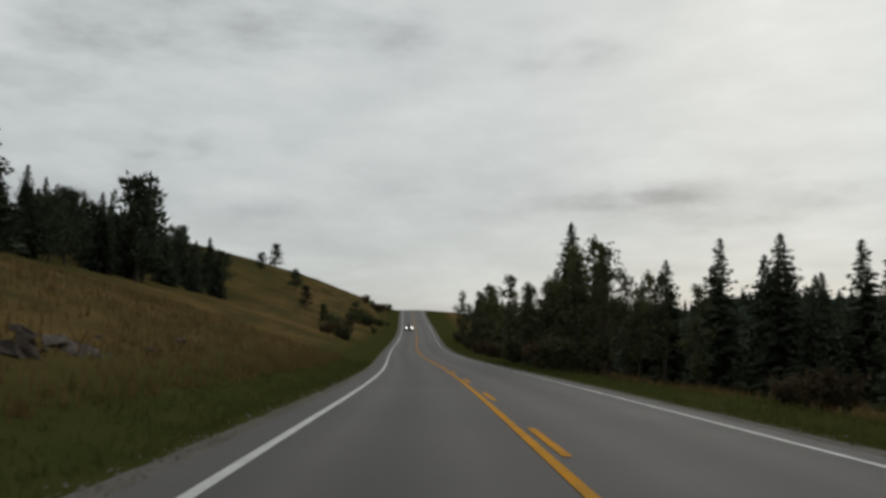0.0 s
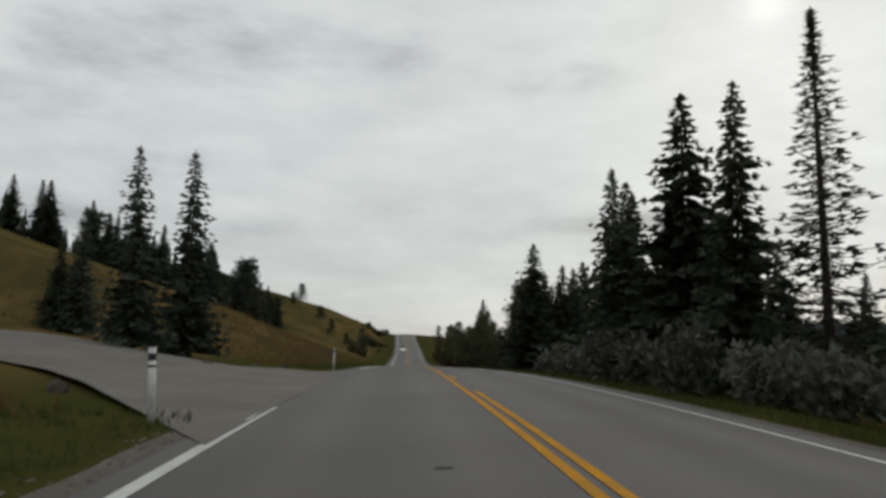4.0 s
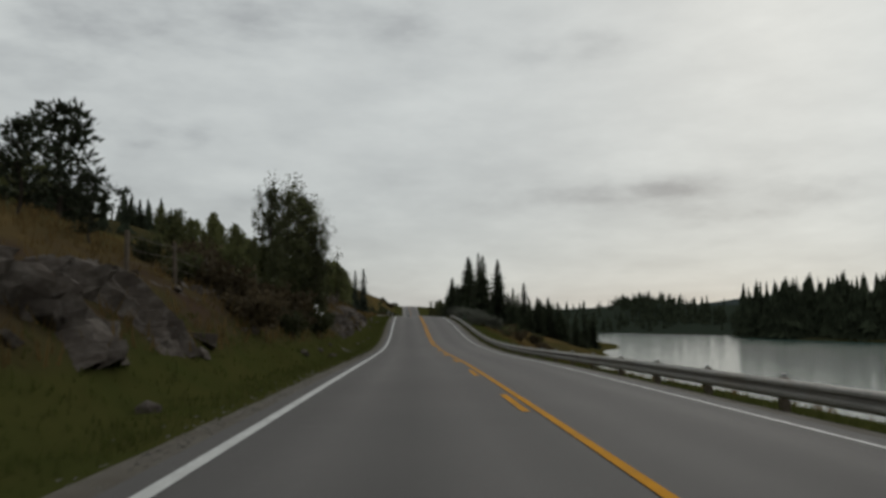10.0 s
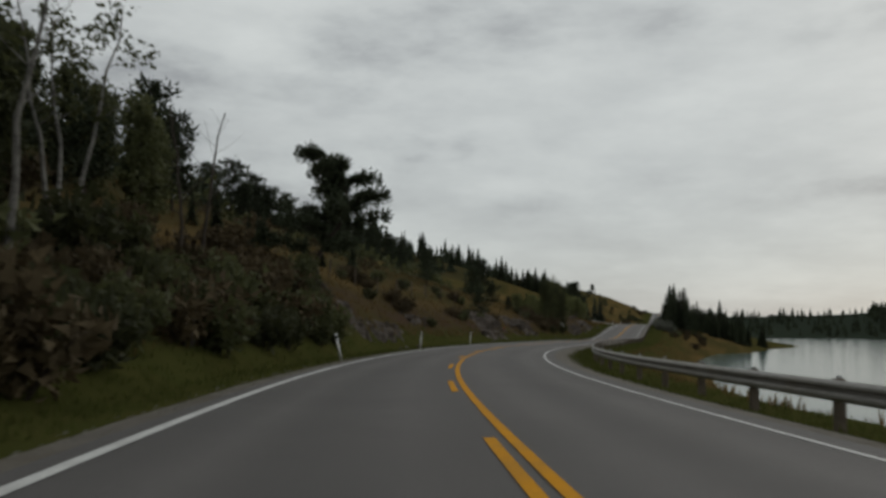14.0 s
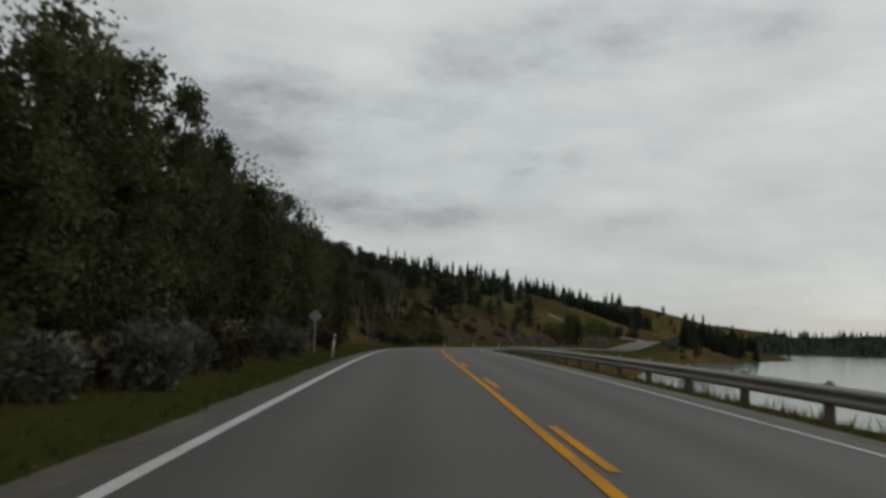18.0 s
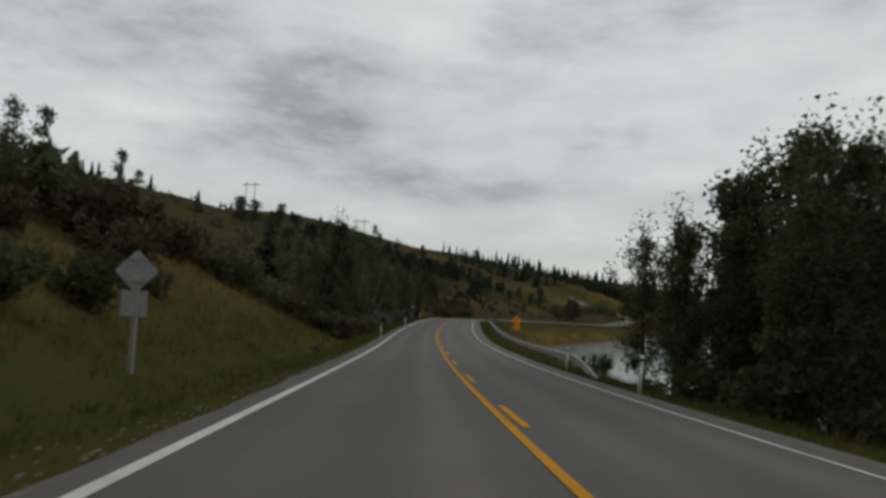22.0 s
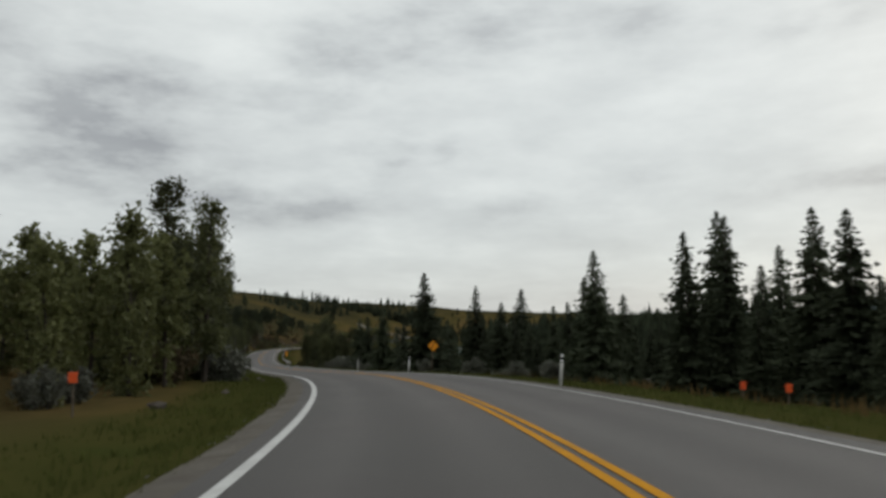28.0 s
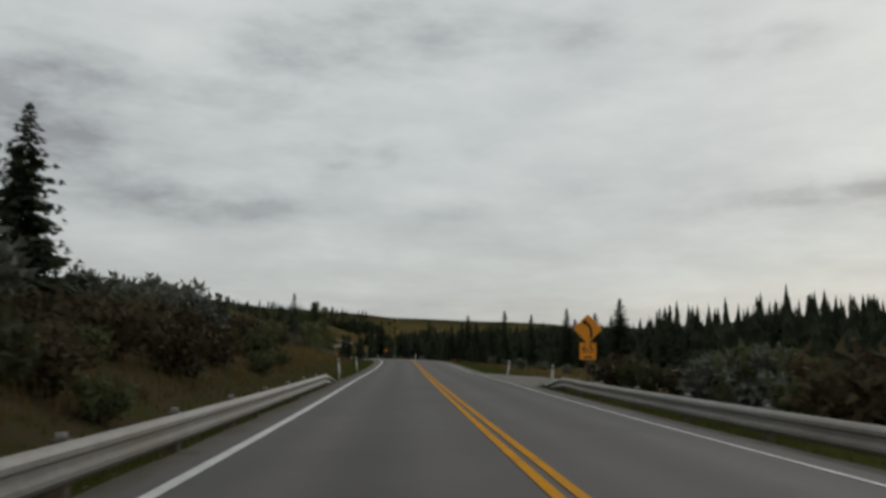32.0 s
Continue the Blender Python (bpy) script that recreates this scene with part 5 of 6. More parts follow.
# ---- rock outcrops ----
def rock_face(k0, k1, L0, L1, bulge, dip, seed, slabs, label):
    """A bare face of tilted, broken strata that stands out of the bank, with loose slabs on it."""
    r = random.Random(seed)
    root = thing("rock_outcrop", label, "rock outcrop", Matrix.Identity(4), "rock cut along the road")
    length, slope = abs(chain(k1) - chain(k0)), abs(L1 - L0) * 1.15
    nu, nv = max(6, int(length / 0.17)), max(5, int(slope / 0.15))
    ca, sa, steps = math.cos(radians(dip)), math.sin(radians(dip)), {}
    verts = []
    for i in range(nu + 1):
        for j in range(nv + 1):
            u, v = i / nu, j / nv
            k, L = k0 + (k1 - k0) * u, L0 + (L1 - L0) * v
            g = ground(k, L)
            a_, h_ = u * length, v * slope
            wob_ = noise.noise((a_ * 0.6, h_ * 0.6, seed)) * 0.6
            lay_ = math.floor((a_ * ca + h_ * sa) / 0.24 + wob_)
            cross_ = math.floor((h_ * ca - a_ * sa) / 0.95 + lay_ * 0.37 + wob_)
            out_ = steps.setdefault((lay_, cross_), r.random())
            edge = max(0.0, math.sin(math.pi * u)) ** 0.5 * max(0.0, math.sin(math.pi * min(1, v * 0.9 + 0.08))) ** 0.5
            edge *= min(1.0, max(0.0, 0.42 + 2.2 * noise.noise((a_ * 0.42, h_ * 0.6, seed + 9.0))))
            d = bulge * edge * (0.1 + 0.9 * out_) + 0.10 * edge * noise.noise((a_ * 3, h_ * 3, seed)) - 0.22 * (1 - edge)
            q = -along(LEFT, k) * d * 0.8
            verts.append((g.x + q[0], g.y + q[1], g.z + d * 0.5))
    n = nv + 1
    faces = [(i*n + j, (i+1)*n + j, (i+1)*n + j + 1, i*n + j + 1) for i in range(nu) for j in range(nv)]
    part("face", mesh_of("face", verts, faces, M_ROCK), root)
    for i in range(slabs * 2):
        kk, L = k0 + (k1 - k0) * r.uniform(.05, .95), L0 + (L1 - L0) * r.uniform(.1, 1.0)
        p = ground(kk, L)
        bm = bmesh.new()
        bmesh.ops.create_cube(bm, size=1.0)
        s = 0.18 + 0.6 * r.random() ** 2.4
        for v in bm.verts:
            v.co = Vector((v.co.x * s * r.uniform(.8, 1.5), v.co.y * s * r.uniform(.6, 1.0), v.co.z * s * r.uniform(.3, .55))) + Vector((r.uniform(-.2, .2), r.uniform(-.2, .2), r.uniform(-.15, .15))) * s
        bmesh.ops.bevel(bm, geom=bm.edges[:], offset=0.03 * s, segments=1, affect="EDGES")
        part("slab", bm_mesh("slab", bm, M_ROCK), root, at=pose(p.x, p.y, p.z + r.uniform(-.14, .05), r.uniform(-12, 12), dip * r.uniform(.3, .8), math.degrees(heading(kk)) + 90 + r.uniform(-20, 20)))
    return root


FACES = ((5.42, 6.25, 6.6, 9.2, 1.1, 58, 1, 14), (5.45, 6.1, 9.8, 11.0, 0.7, 30, 2, 6), (6.25, 7.2, 6.7, 8.8, 1.0, 40, 3, 14), (6.4, 7.1, 9.0, 9.8, 0.5, 20, 4, 6), (9.75, 10.4, 6.3, 11.0, 1.2, 50, 5, 16),
         (8.95, 9.65, 6.8, 10.2, 1.1, 35, 6, 14), (11.5, 12.05, 6.4, 9.2, 0.9, 42, 7, 12), (8.5, 8.9, 8.6, 10.0, 0.6, 30, 8, 6), (10.9, 11.3, 7.8, 9.4, 0.6, 30, 9, 8), (-1.3, -0.8, 9.2, 11.0, 0.4, 35, 10, 10))
for k0, k1, L0, L1, bulge, dip, sd, sl in FACES:
    rock_face(k0, k1, L0, L1, bulge, dip, sd, sl, "broken grey-brown limestone ledge in the grassy bank")
rr_ = random.Random(9)
for k, L in [(rr_.uniform(4.8, 12.5), rr_.uniform(5.6, 7.6)) for _ in range(30)] + [(rr_.uniform(20, 30), rr_.uniform(5.2, 8)) for _ in range(14)] + [(rr_.uniform(-2, 4), rr_.uniform(5.6, 12)) for _ in range(14)]:
    bm = bmesh.new()
    bmesh.ops.create_icosphere(bm, subdivisions=1, radius=rr_.uniform(.12, .3))
    for v in bm.verts:
        v.co *= rr_.uniform(.7, 1.25)
        v.co.z *= 0.7
    ob = new("stone", bm_mesh("stone", bm, M_ROCK))
    ob.location = ground(k, L, 0.03)
    tagged(ob, "small grey stone lying in the grass", "stone", "stones on the verge")


# ---- marker posts, signs, rail ----
def upright(k, L, dz=0.0, tilt=0.0, side=0.0):
    p = ground(k, L, dz)
    return pose(p.x, p.y, p.z, tilt, side, math.degrees(heading(k)))


def delineator():
    root = thing("marker_post", "white plastic marker post with a black band", "marker post", Matrix.Identity(4), "marker posts along the road")
    bm = bmesh.new()
    bmesh.ops.create_cone(bm, cap_ends=True, segments=12, radius1=0.055, radius2=0.05, depth=1.12)
    for v in bm.verts:
        v.co.z += 0.5
        if v.co.y > 0:
            v.co.y *= 0.45
    part("post", bm_mesh("post", bm, M_PLASTIC, True), root)
    for z, h, mt, nm in ((0.93, 0.10, M_BLACK, "band"), (0.80, 0.03, M_BLACK, "stripe")):
        bm = bmesh.new()
        bmesh.ops.create_cone(bm, cap_ends=False, segments=12, radius1=0.0555, radius2=0.055, depth=h)
        for v in bm.verts:
            v.co.z += z
            if v.co.y > 0:
                v.co.y *= 0.5
        part(nm, bm_mesh(nm, bm, mt, True), root)
    part("cap", box("cap", (0.085, 0.07, 0.03), M_BLACK, 0.008, (0, -0.01, 1.07)), root)
    return root


first_post, POSTS = delineator(), [(1.8, 4.85, 0, 1), (3.38, 5.0, 0, -2), (11.02, 4.75, 0, 4), (11.72, 4.85, 0, 3), (12.62, 4.7, 0, -13), (19.31, 4.55, 0, 0), (18.1, 4.35, 0, 1), (16.5, 5.2, 0, 5), (21.1, -4.75, 0, 3),
                                    (20.5, -5.4, 0, 2), (25.8, -4.2, 0, 3), (24.9, -4.4, 0, 2), (26.95, -4.3, 0, 4), (29.85, 4.7, 0, -5), (30.5, 4.65, 0, -4), (30.22, -4.9, 0, 7), (30.66, -5.6, 0, 2)]
for i, (k, L, a, b) in enumerate(POSTS):
    m = upright(k, L, 0, a, b)
    if i == 0:
        first_post.matrix_world = m
    else:
        copy_thing(first_post, m)


def diamond(name, size, mat, thick=0.006):
    bm = bmesh.new()
    bmesh.ops.create_cube(bm, size=1.0)
    for v in bm.verts:
        v.co = Vector((v.co.x * size, v.co.y * thick, v.co.z * size))
    vert = [e for e in bm.edges if abs(e.verts[0].co.y - e.verts[1].co.y) > thick * 0.5]
    bmesh.ops.bevel(bm, geom=vert, offset=0.05 * size, segments=3, affect="EDGES")
    bmesh.ops.rotate(bm, verts=bm.verts, matrix=Matrix.Rotation(radians(45), 3, "Y"))
    return bm_mesh(name, bm, mat)


def bent_arrow(mirror):
    """A curved arrow, as a flat ribbon with a head."""
    v, f = [], []
    pts = [(0.10, -0.26), (0.10, -0.08), (0.07, 0.04), (0.0, 0.13), (-0.07, 0.19)]
    for i, (x, z) in enumerate(pts):
        a, b = pts[max(0, i - 1)], pts[min(len(pts) - 1, i + 1)]
        d = Vector((b[0] - a[0], 0, b[1] - a[1])).normalized()
        n = Vector((-d.z, 0, d.x)) * 0.034
        for s in (-1, 1):
            q = Vector((x, 0, z)) + n * s
            v.append((q.x * mirror, -0.012, q.z))
    f = [(2*i, 2*i + 1, 2*i + 3, 2*i + 2) for i in range(len(pts) - 1)]
    b = len(v)
    v += [(-0.02 * mirror, -0.012, 0.255), (-0.17 * mirror, -0.012, 0.26), (-0.12 * mirror, -0.012, 0.11)]
    f.append((b, b + 1, b + 2))
    bm = bmesh.new()
    vs = [bm.verts.new(q) for q in v]
    for q in f:
        bm.faces.new([vs[i] for i in q])
    bmesh.ops.solidify(bm, geom=bm.faces[:], thickness=0.003)
    return bm_mesh("arrow", bm, M_BLACK)


def text_mesh(body, size):
    cu = bpy.data.curves.new("lettering", "FONT")
    cu.body, cu.size, cu.align_x, cu.align_y, cu.extrude = body, size, "CENTER", "CENTER", 0.002
    tmp = bpy.data.objects.new("lettering", cu)
    scene.collection.objects.link(tmp)
    me = bpy.data.meshes.new_from_object(tmp)
    bpy.data.objects.remove(tmp)
    me.materials.clear()
    me.materials.append(M_BLACK)
    return me


def sign(k, L, base, size, tab, faces_us, mirror, label, tilt=0.0):
    """A diamond warning sign on a post, with or without a tab below."""
    root = thing("road_sign", label, "road sign", upright(k, L, 0, 0, tilt), "warning signs")
    mat = M_ORANGE if faces_us else M_ALU
    top = base + size * 1.414
    part("post", box("post", (0.09, 0.09, top + 0.3), M_WOOD if faces_us else M_STEEL, 0.01, (0, 0.06, (top - 0.3) / 2 - 0.08)), root)
    plate = part("plate", diamond("plate", size, mat), root, at=pose(0, 0, base + size * 0.707))
    if faces_us:
        part("arrow", bent_arrow(mirror), plate, at=pose(0, 0, 0) @ Matrix.Scale(size / 0.62, 4))
    else:
        for z in (-.2, .2):
            part("bracket", box("bracket", (0.3, 0.02, 0.035), M_STEEL, 0.004, (0, -0.014, z)), plate)
    if tab:
        t = part("tab", box("tab", (tab, 0.006, tab), mat, 0.0, (0, 0, 0)), root, at=pose(0, -0.004, base + 0.05 - tab * 0.5))
        if faces_us:
            part("number", text_mesh("65", 0.72 * tab), t, at=pose(0, -0.008, 0.12 * tab, 90, 0, 0))
            part("unit_bar", box("unit_bar", (0.5 * tab, 0.004, 0.09 * tab), M_BLACK, 0.0, (0, -0.006, -0.36 * tab)), t)
    return root


sign(19.0, -7.0, 1.9, 0.6, 0.52, True, -1, "orange curve warning sign with a 65 tab on a timber post")
sign(21.4, 6.4, 1.4, 0.55, 0.46, False, 1, "grey back of a diamond sign with a square tab")
sign(25.8, -5.8, 1.5, 0.55, 0, True, -1, "orange curve warning sign on a leaning timber post", 4.0)
sign(30.8, -6.5, 2.1, 0.9, 0.72, True, 1, "orange curve warning sign with a 65 tab beside the bushes")
sign(16.2, 7.0, 1.6, 0.5, 0, False, 1, "grey back of a small diamond sign at the wood's edge")


def beam_profile():
    """Section of a corrugated steel rail: out from the posts, up."""
    return [(0.0, 0.155), (0.045, 0.135), (0.08, 0.10), (0.08, 0.06), (0.015, 0.025), (0.015, -0.025), (0.08, -0.06), (0.08, -0.10), (0.045, -0.135), (0.0, -0.155)]


def rail(k0, k1, offset, sign_, label, top=0.24, bent=True, deep=1.0):
    root = thing("guard_rail", label, "guard rail", Matrix.Identity(4))
    m, end = chain(k0), chain(k1)
    total = end - m
    while m < end - 1.0:
        n, v, f = 5, [], []
        for i in range(n):
            s = m + (3.83 * i / (n - 1))
            k = station(s)
            L = offset(k)
            dip = 0.46 * max(0, 1 - (s - chain(k0)) / 5.5) ** 1.4 + 0.42 * max(0, 1 - (end - s) / 4.0) ** 1.5 if bent else 0
            p = plan(k, L * sign_)
            z = p[2] + top - 0.155 * deep - dip
            lf = along(LEFT, k) * -sign_
            for o, u in beam_profile():
                q = p + lf * (o + 0.10)
                v.append((q[0], q[1], z + u * deep))
        w = len(beam_profile())
        for i in range(n - 1):
            for j in range(w - 1):
                f.append((i*w + j, i*w + j + 1, (i+1)*w + j + 1, (i+1)*w + j))
        me = mesh_of("beam", v, f, M_STEEL)
        bm = bmesh.new()
        bm.from_mesh(me)
        bmesh.ops.solidify(bm, geom=bm.faces[:], thickness=0.004)
        bm.to_mesh(me)
        bm.free()
        beam = part("beam", me, root)
        k = station(m + 0.1)
        g = ground(k, offset(k) * sign_)
        p = plan(k, offset(k) * sign_)
        sunk = 0.46 * max(0, 1 - (m + 0.1 - chain(k0)) / 5.5) ** 1.4 if bent else 0
        h = p[2] + top - g.z + 0.02 - sunk
        pst = part("post", box("post", (0.17, 0.17, h + 0.4), M_WOOD, 0.012, (0, 0, (h - 0.4) / 2)), root, at=pose(g.x, g.y, g.z, 0, 0, math.degrees(heading(k))))
        part("reflector", box("reflector", (0.10, 0.03, 0.05), M_ALU, 0.004, (0.0, 0, h + 0.03)), pst)
        m += 3.81
    return root


def right_rail(k):
    return float(np.interp(k, (3.5, 8.5, 10.5, 13.0, 15.5, 21.0), (4.85, 5.15, 5.7, 6.7, 6.3, 6.3)))


rail(3.5, 20.55, right_rail, -1, "long galvanised steel guard rail on timber posts above the lake", 0.31, True, 1.2)
rail(30.6, 34.5, lambda k: 4.75, 1, "galvanised steel guard rail along the grassy bank", 0.33, True, 1.3)
rail(30.68, 34.5, lambda k: 4.9 + 0.5 * max(0, 1 - (k - 30.68) / .4), -1, "galvanised steel guard rail beside the bushes", 0.35, True, 1.3)


# ---- fences, pylons, markers, car ----
def fence(stations, label, wires=True, tall=1.6):
    root = thing("wire_fence", label, "fence", Matrix.Identity(4))
    tops = []
    for i, (k, L) in enumerate(stations):
        g = ground(k, L)
        part("post", box("post", (0.11, 0.11, tall), M_WOOD, 0.015, (0, 0, tall * 0.5 - 0.3)), root, at=pose(g.x, g.y, g.z, 3 * math.sin(i * 2.1), 4 * math.cos(i * 1.3), 20 * i))
        tops.append(g)
    if wires:
        for hz in (0.45, 0.8, 1.15):
            for a, b in zip(tops, tops[1:]):
                v, f = [], []
                tube(v, f, [a + Vector((0, 0, hz)), a.lerp(b, .5) + Vector((0, 0, hz - .03)), b + Vector((0, 0, hz))], [.008] * 3, 4)
                part("wire", mesh_of("wire", v, f, M_WIRE), root)
    return root


fence([(4.9 + 0.24 * i, 9.6 + 0.3 * math.sin(i)) for i in range(18)], "weathered timber posts with sagging wire above the rock cut")
fence([(12.9 + 0.12 * i, 9.4 - 0.12 * i) for i in range(14)], "low grey fence posts in the grass at the wood's edge", False, 1.05)
fence([(28.6 + 0.22 * i, 11 + 0.2 * math.sin(i)) for i in range(11)], "weathered fence posts with wire in the brown grass")
fence([(10.0 + 0.22 * i, 12.5 + 0.2 * math.sin(i)) for i in range(8)], "old fence posts on the rocky slope")


def pylon(k, L, height):
    root = thing("power_pylon", "twin-pole timber power pylon on the hilltop", "pylon", upright(k, L, -0.3), "power line")
    for x in (-1.6, 1.6):
        v, f = [], []
        tube(v, f, [Vector((x, 0, 0)), Vector((x, 0, height * .5)), Vector((x, 0, height))], [.17, .14, .11], 7)
        part("pole", mesh_of("pole", v, f, M_WOOD, True), root)
    part("crossarm", box("crossarm", (6.4, 0.16, 0.22), M_WOOD, 0.02, (0, 0.18, height * 0.93)), root)
    for x in (-3, 0, 3):
        part("insulator", box("insulator", (0.12, 0.12, 0.7), M_ALU, 0.03, (x, 0.18, height * 0.93 - .45)), root)
    return root


for k, L, h in ((11.0, 62, 11), (12.2, 84, 12)):
    pylon(k, L, h)
for k, L, h in ((27.2, 9.0, 1.1), (23.6, 28, 1.6), (27.0, -10.0, 0.7), (27.1, -10.0, 0.7), (3.9, -8.2, 1.2), (9.9, 7.3, 0.7)):
    root = thing("survey_marker", "red-orange survey marker on a thin stake", "survey marker", upright(k, L), "survey markers")
    part("stake", box("stake", (0.04, 0.04, h), M_WOOD, 0.005, (0, 0, h / 2 - .15)), root)
    pw_ = 0.12 if k == 9.9 else 0.2
    part("panel", box("panel", (pw_, 0.02, pw_ * 1.25), M_FLAG, 0.005, (0, -0.035, h - 0.2)), root)
root = thing("meter_post", "white canister meter on a grey steel post in the bank", "meter post", upright(7.6, 7.65))
v, f = [], []
tube(v, f, [Vector((0, 0, -.3)), Vector((0, 0, .4)), Vector((0, 0, 0.95))], [.045, .045, .045], 8)
part("post", mesh_of("post", v, f, M_STEEL, True), root)
for nm, zz, rad, mt in (("canister", ((0.95, .11), (0.97, .135), (1.36, .135), (1.42, .12)), 14, M_PLASTIC), ("lid", ((1.42, .09), (1.44, .09), (1.47, .05)), 14, M_ALU), ("collar", ((0.90, .14), (0.92, .145), (0.95, .14)), 14, M_BLACK)):
    v, f = [], []
    tube(v, f, [Vector((0, 0, z)) for z, _ in zz], [q for _, q in zz], rad)
    f.append(tuple(reversed(range(rad))))
    part(nm, mesh_of(nm, v, f, mt, True), root)
root = thing("pipe_marker", "grey steel marker pipe with a pale cap in the grass", "marker post", upright(7.58, 7.35))
v, f = [], []
tube(v, f, [Vector((0, 0, -.3)), Vector((0, 0, .5)), Vector((0, 0, 1.1))], [.05, .05, .05], 10)
part("pipe", mesh_of("pipe", v, f, M_STEEL, True), root)
v, f = [], []
tube(v, f, [Vector((0, 0, 1.05)), Vector((0, 0, 1.08)), Vector((0, 0, 1.24)), Vector((0, 0, 1.27))], [.07, .085, .085, .06], 10)
part("cap", mesh_of("cap", v, f, M_PLASTIC, True), root)
root = thing("utility_box", "small green metal utility box on the verge", "utility box", upright(3.75, -6.9), "")
part("body", box("body", (0.6, 0.45, 0.9), M_BOX, 0.03, (0, 0, 0.4)), root)
part("lid", box("lid", (0.68, 0.53, 0.07), M_BOX, 0.02, (0, 0, 0.88)), root)
for k, L, ln, a in ((29.2, -8.6, 2.4, 24), (14.0, 9.5, 2.6, 6), (14.1, 8.8, 2.0, -5), (27.6, -9, 1.3, 4), (13.8, 10, 2.2, 10)):
    g = ground(k, L, 0.12)
    v, f = [], []
    tube(v, f, [Vector((-ln / 2, 0, 0)), Vector((0, .05, .05)), Vector((ln / 2, -.03, 0))], [.06, .05, .03], 6)
    ob = new("fallen_branch", mesh_of("fallen_branch", v, f, M_BIRCH, True))
    ob.matrix_world = pose(g.x, g.y, g.z + abs(math.sin(radians(a))) * ln / 2, 0, a, math.degrees(heading(k)) + 20)
    tagged(ob, "pale bare fallen branch lying in the grass", "branch")


def car(k, L):
    root = thing("car", "dark grey car with its headlights on", "car", None)
    p = along(CENTRE, k) + along(LEFT, k) * L
    root.matrix_world = pose(p[0], p[1], p[2] - 0.025 * abs(L), 0, 0, math.degrees(heading(k)))
    bm = bmesh.new()
    outline = [(-2.1, .3), (-2.15, .72), (-1.15, .92), (-.55, 1.4), (.9, 1.45), (1.7, 1.0), (2.15, .9), (2.15, .3)]
    rows_ = []
    for x, sc in ((-.88, .96), (-.7, 1.0), (.7, 1.0), (.88, .96)):
        rows_.append([bm.verts.new((x * (0.82 if z > 1.1 else 1.0), y * sc, z)) for y, z in outline])
    for a, b in zip(rows_, rows_[1:]):
        for i in range(len(outline)):
            j = (i + 1) % len(outline)
            bm.faces.new((a[i], b[i], b[j], a[j]))
    bm.faces.new(rows_[0])
    bm.faces.new(list(reversed(rows_[-1])))
    bmesh.ops.recalc_face_normals(bm, faces=bm.faces)
    bmesh.ops.bevel(bm, geom=bm.edges[:], offset=0.04, segments=2, affect="EDGES")
    part("body", bm_mesh("body", bm, M_CARPAINT, True), root)
    part("windscreen", box("windscreen", (1.25, 0.03, 0.62), M_GLASS, 0.01), root, at=pose(0, -0.9, 1.16, -52, 0, 0))
    for x in (-.62, .62):
        part("headlight", box("headlight", (.34, .06, .14), M_LAMP, .02, (x, -2.12, .68)), root)
    part("grille", box("grille", (.7, .05, .16), M_BLACK, .02, (0, -2.14, .55)), root)
    for x in (-.8, .8):
        for y in (-1.35, 1.3):
            bm = bmesh.new()
            bmesh.ops.create_cone(bm, cap_ends=True, segments=20, radius1=.32, radius2=.32, depth=.2)
            bmesh.ops.bevel(bm, geom=[e for e in bm.edges if e.calc_face_angle(0) > 1], offset=.04, segments=2, affect="EDGES")
            w = part("wheel", bm_mesh("wheel", bm, M_RUBBER, True), root, at=pose(x, y, .32, 0, 90, 0))
            part("rim", box("rim", (.28, .28, .21), M_ALU, .06), w)
    return root


car(-11.0, 1.7)


# ---- grass ----
def tufts(name, label, n, seed, where, h0, h1, mat, blades=3):
    r, v, f = random.Random(seed), [], []
    for i in range(n):
        p = where(r)
        if p is None:
            continue
        for b in range(blades):
            a, h = r.uniform(0, 6.28), r.uniform(h0, h1)
            w, lean = 0.018 + 0.035 * h, r.uniform(.1, .7) * h
            x, y = p.x + r.gauss(0, .14), p.y + r.gauss(0, .14)
            sx, sy = math.cos(a), math.sin(a)
            k = len(v)
            v += [(x - sx * w, y - sy * w, p.z - .04), (x + sx * w, y + sy * w, p.z - .04), (x - sy * lean, y + sx * lean, p.z + h)]
            f.append((k, k + 1, k + 2))
    return tagged(new(name, mesh_of(name, v, f, mat)), label, "grass", kind="stuff")


def verge(lo, hi, side):
    def where(r):
        k, L = r.uniform(-4, 33), lo + (hi - lo) * r.random() ** 1.4
        if side > 0 and 1.7 < k < 3.3 or side < 0 and 29.9 < k < 30.6:
            return None
        if lo > 6 and side > 0 and 25.8 < k < 28.5 and L < 11:
            return None
        return ground(k, L * side)
    return where


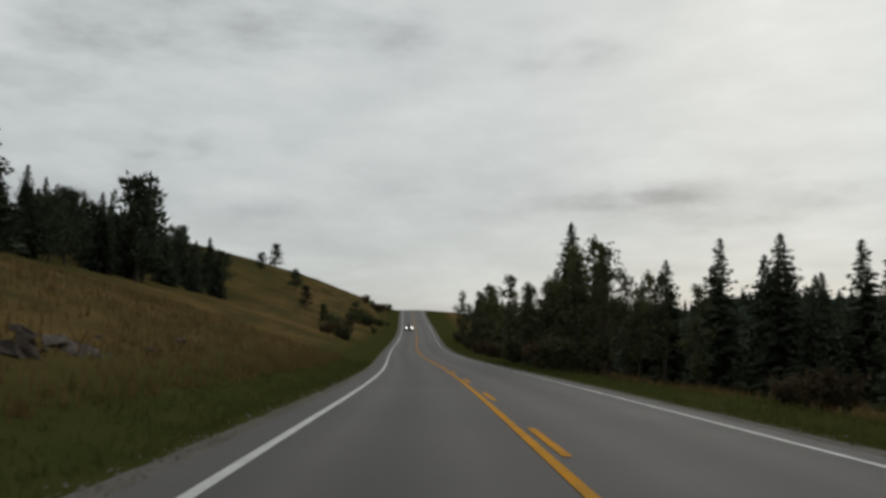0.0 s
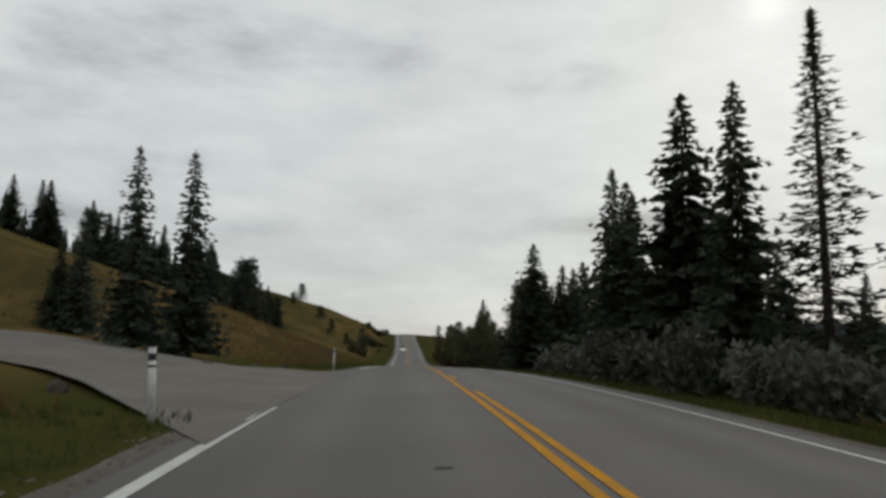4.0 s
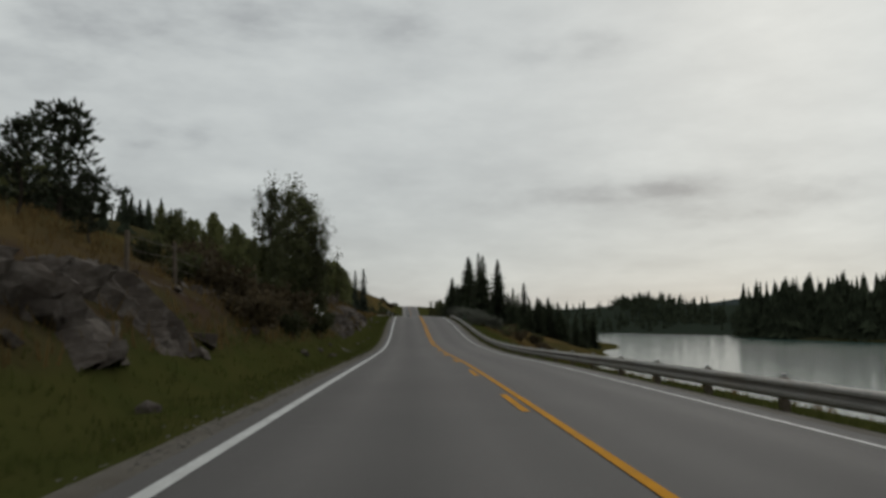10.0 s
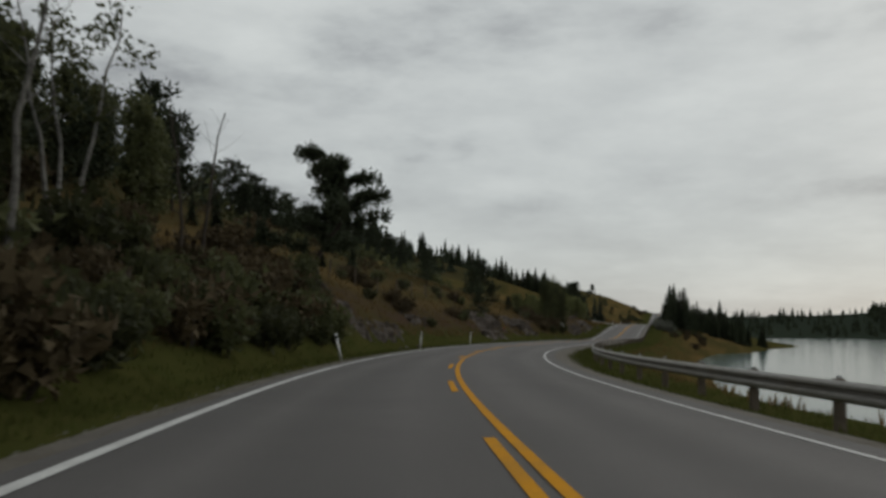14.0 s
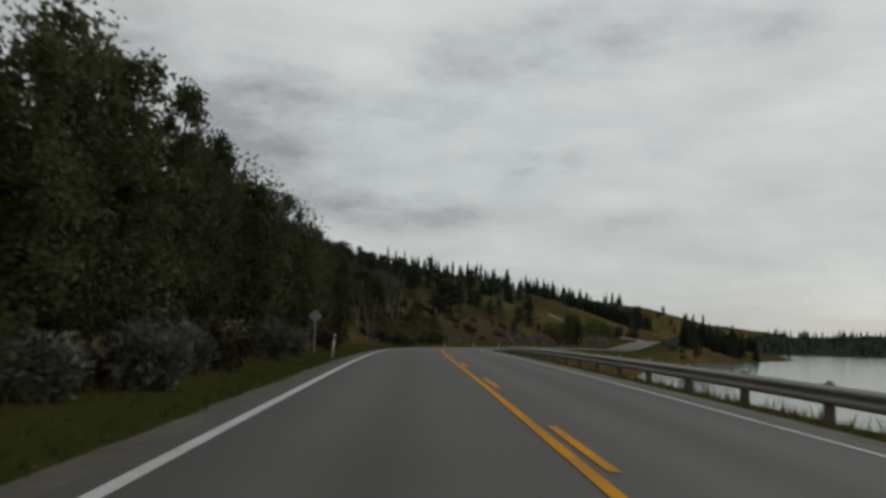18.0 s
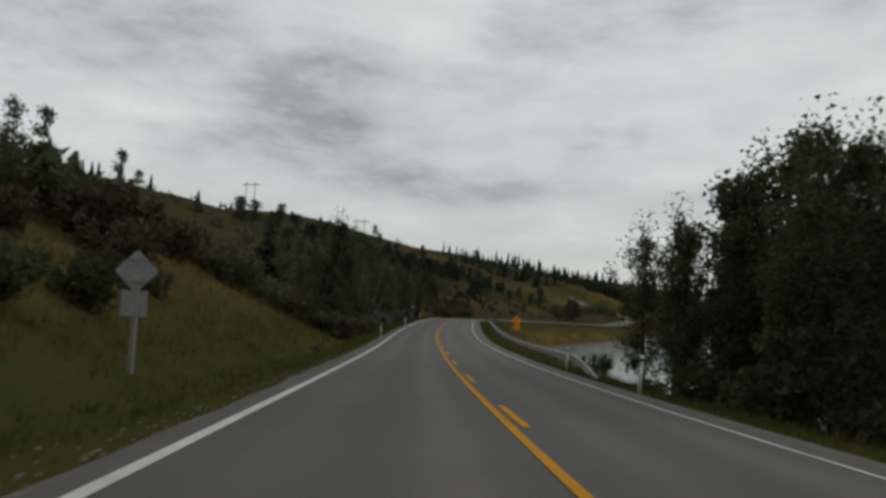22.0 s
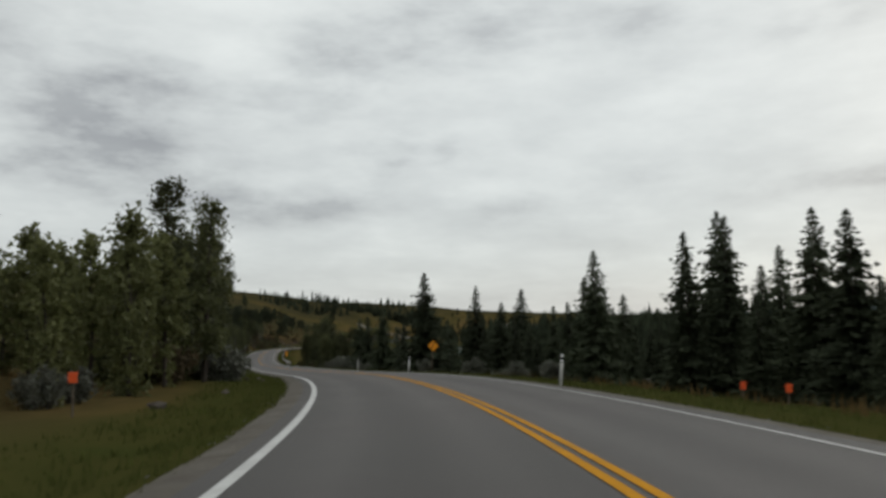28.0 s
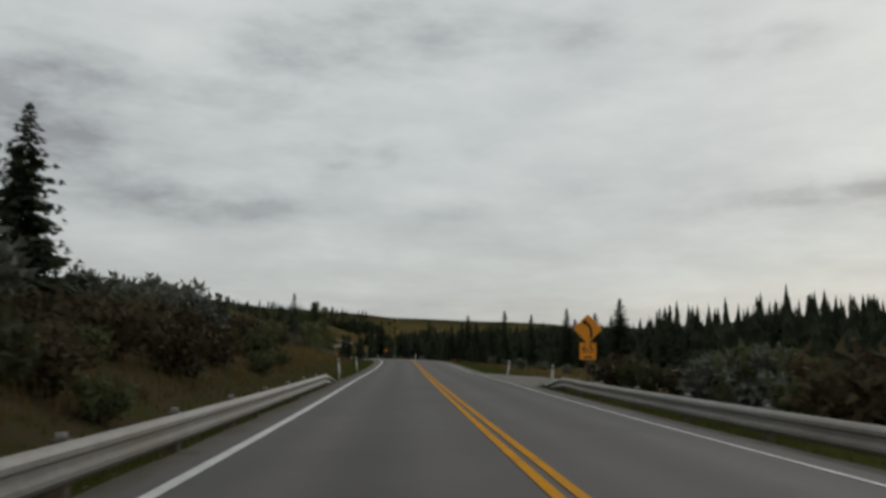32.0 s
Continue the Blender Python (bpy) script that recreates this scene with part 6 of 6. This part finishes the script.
tufts("verge_grass", "short green grass along the road edge", 30000, 401, verge(4.7, 8.0, 1), .05, .17, M_GREEN)
tufts("verge_grass", "short green grass below the guard rail", 24000, 402, verge(4.7, 8.5, -1), .06, .20, M_GREEN)
tufts("dry_grass", "tall dry golden grass on the slope", 30000, 403, verge(7.0, 24, 1), .15, .5, M_DRY)
tufts("dry_grass", "dry grass between the roadside bushes", 8000, 404, verge(8.0, 18, -1), .15, .45, M_DRY)


def shoulder_stones(n, seed):
    """Loose stones on both gravel shoulders, in one mesh."""
    r, v, f = random.Random(seed), [], []
    for i in range(n):
        k, sd = r.uniform(-2, 33), 1 if r.random() < 0.7 else -1
        L = sd * (4.12 + abs(r.gauss(0, .32)))
        p, q = ground(k, L), r.uniform(.012, .036)
        b = len(v)
        for dx_, dy_, dz_ in ((1, 0, 0), (0, 1, 0), (-1, 0, 0), (0, -1, 0), (0, 0, .8)):
            v.append((p.x + dx_ * q * r.uniform(.6, 1.3), p.y + dy_ * q * r.uniform(.6, 1.3), p.z + 0.01 + dz_ * q))
        f += [(b, b + 1, b + 4), (b + 1, b + 2, b + 4), (b + 2, b + 3, b + 4), (b + 3, b, b + 4)]
    return tagged(new("shoulder_stones", mesh_of("shoulder_stones", v, f, M_STONES)), "loose pale grey stones on the gravel shoulder", "gravel", kind="stuff")


shoulder_stones(14000, 405)


# the small pale gravel patch on the verge
gv, gf = [(0, 0, 0)], []
g0 = ground(7.45, 5.85)
for i in range(18):
    a = 6.2832 * i / 18
    q = ground(7.45 + 0.05 * math.cos(a) * (1 + 0.25 * math.sin(3 * a)), 5.85 + 0.4 * math.sin(a) * (1 + 0.2 * math.cos(5 * a)), 0.012)
    gv.append(tuple(q - g0))
    gf.append((0, i + 1, (i + 1) % 18 + 1))
gv[0] = (0, 0, 0.05)
patch_ob = tagged(new("gravel_patch", mesh_of("gravel_patch", gv, gf, M_GRAVEL, True)), "pale patch of bare gravel on the grass verge", "gravel", kind="structure")
patch_ob.location = g0
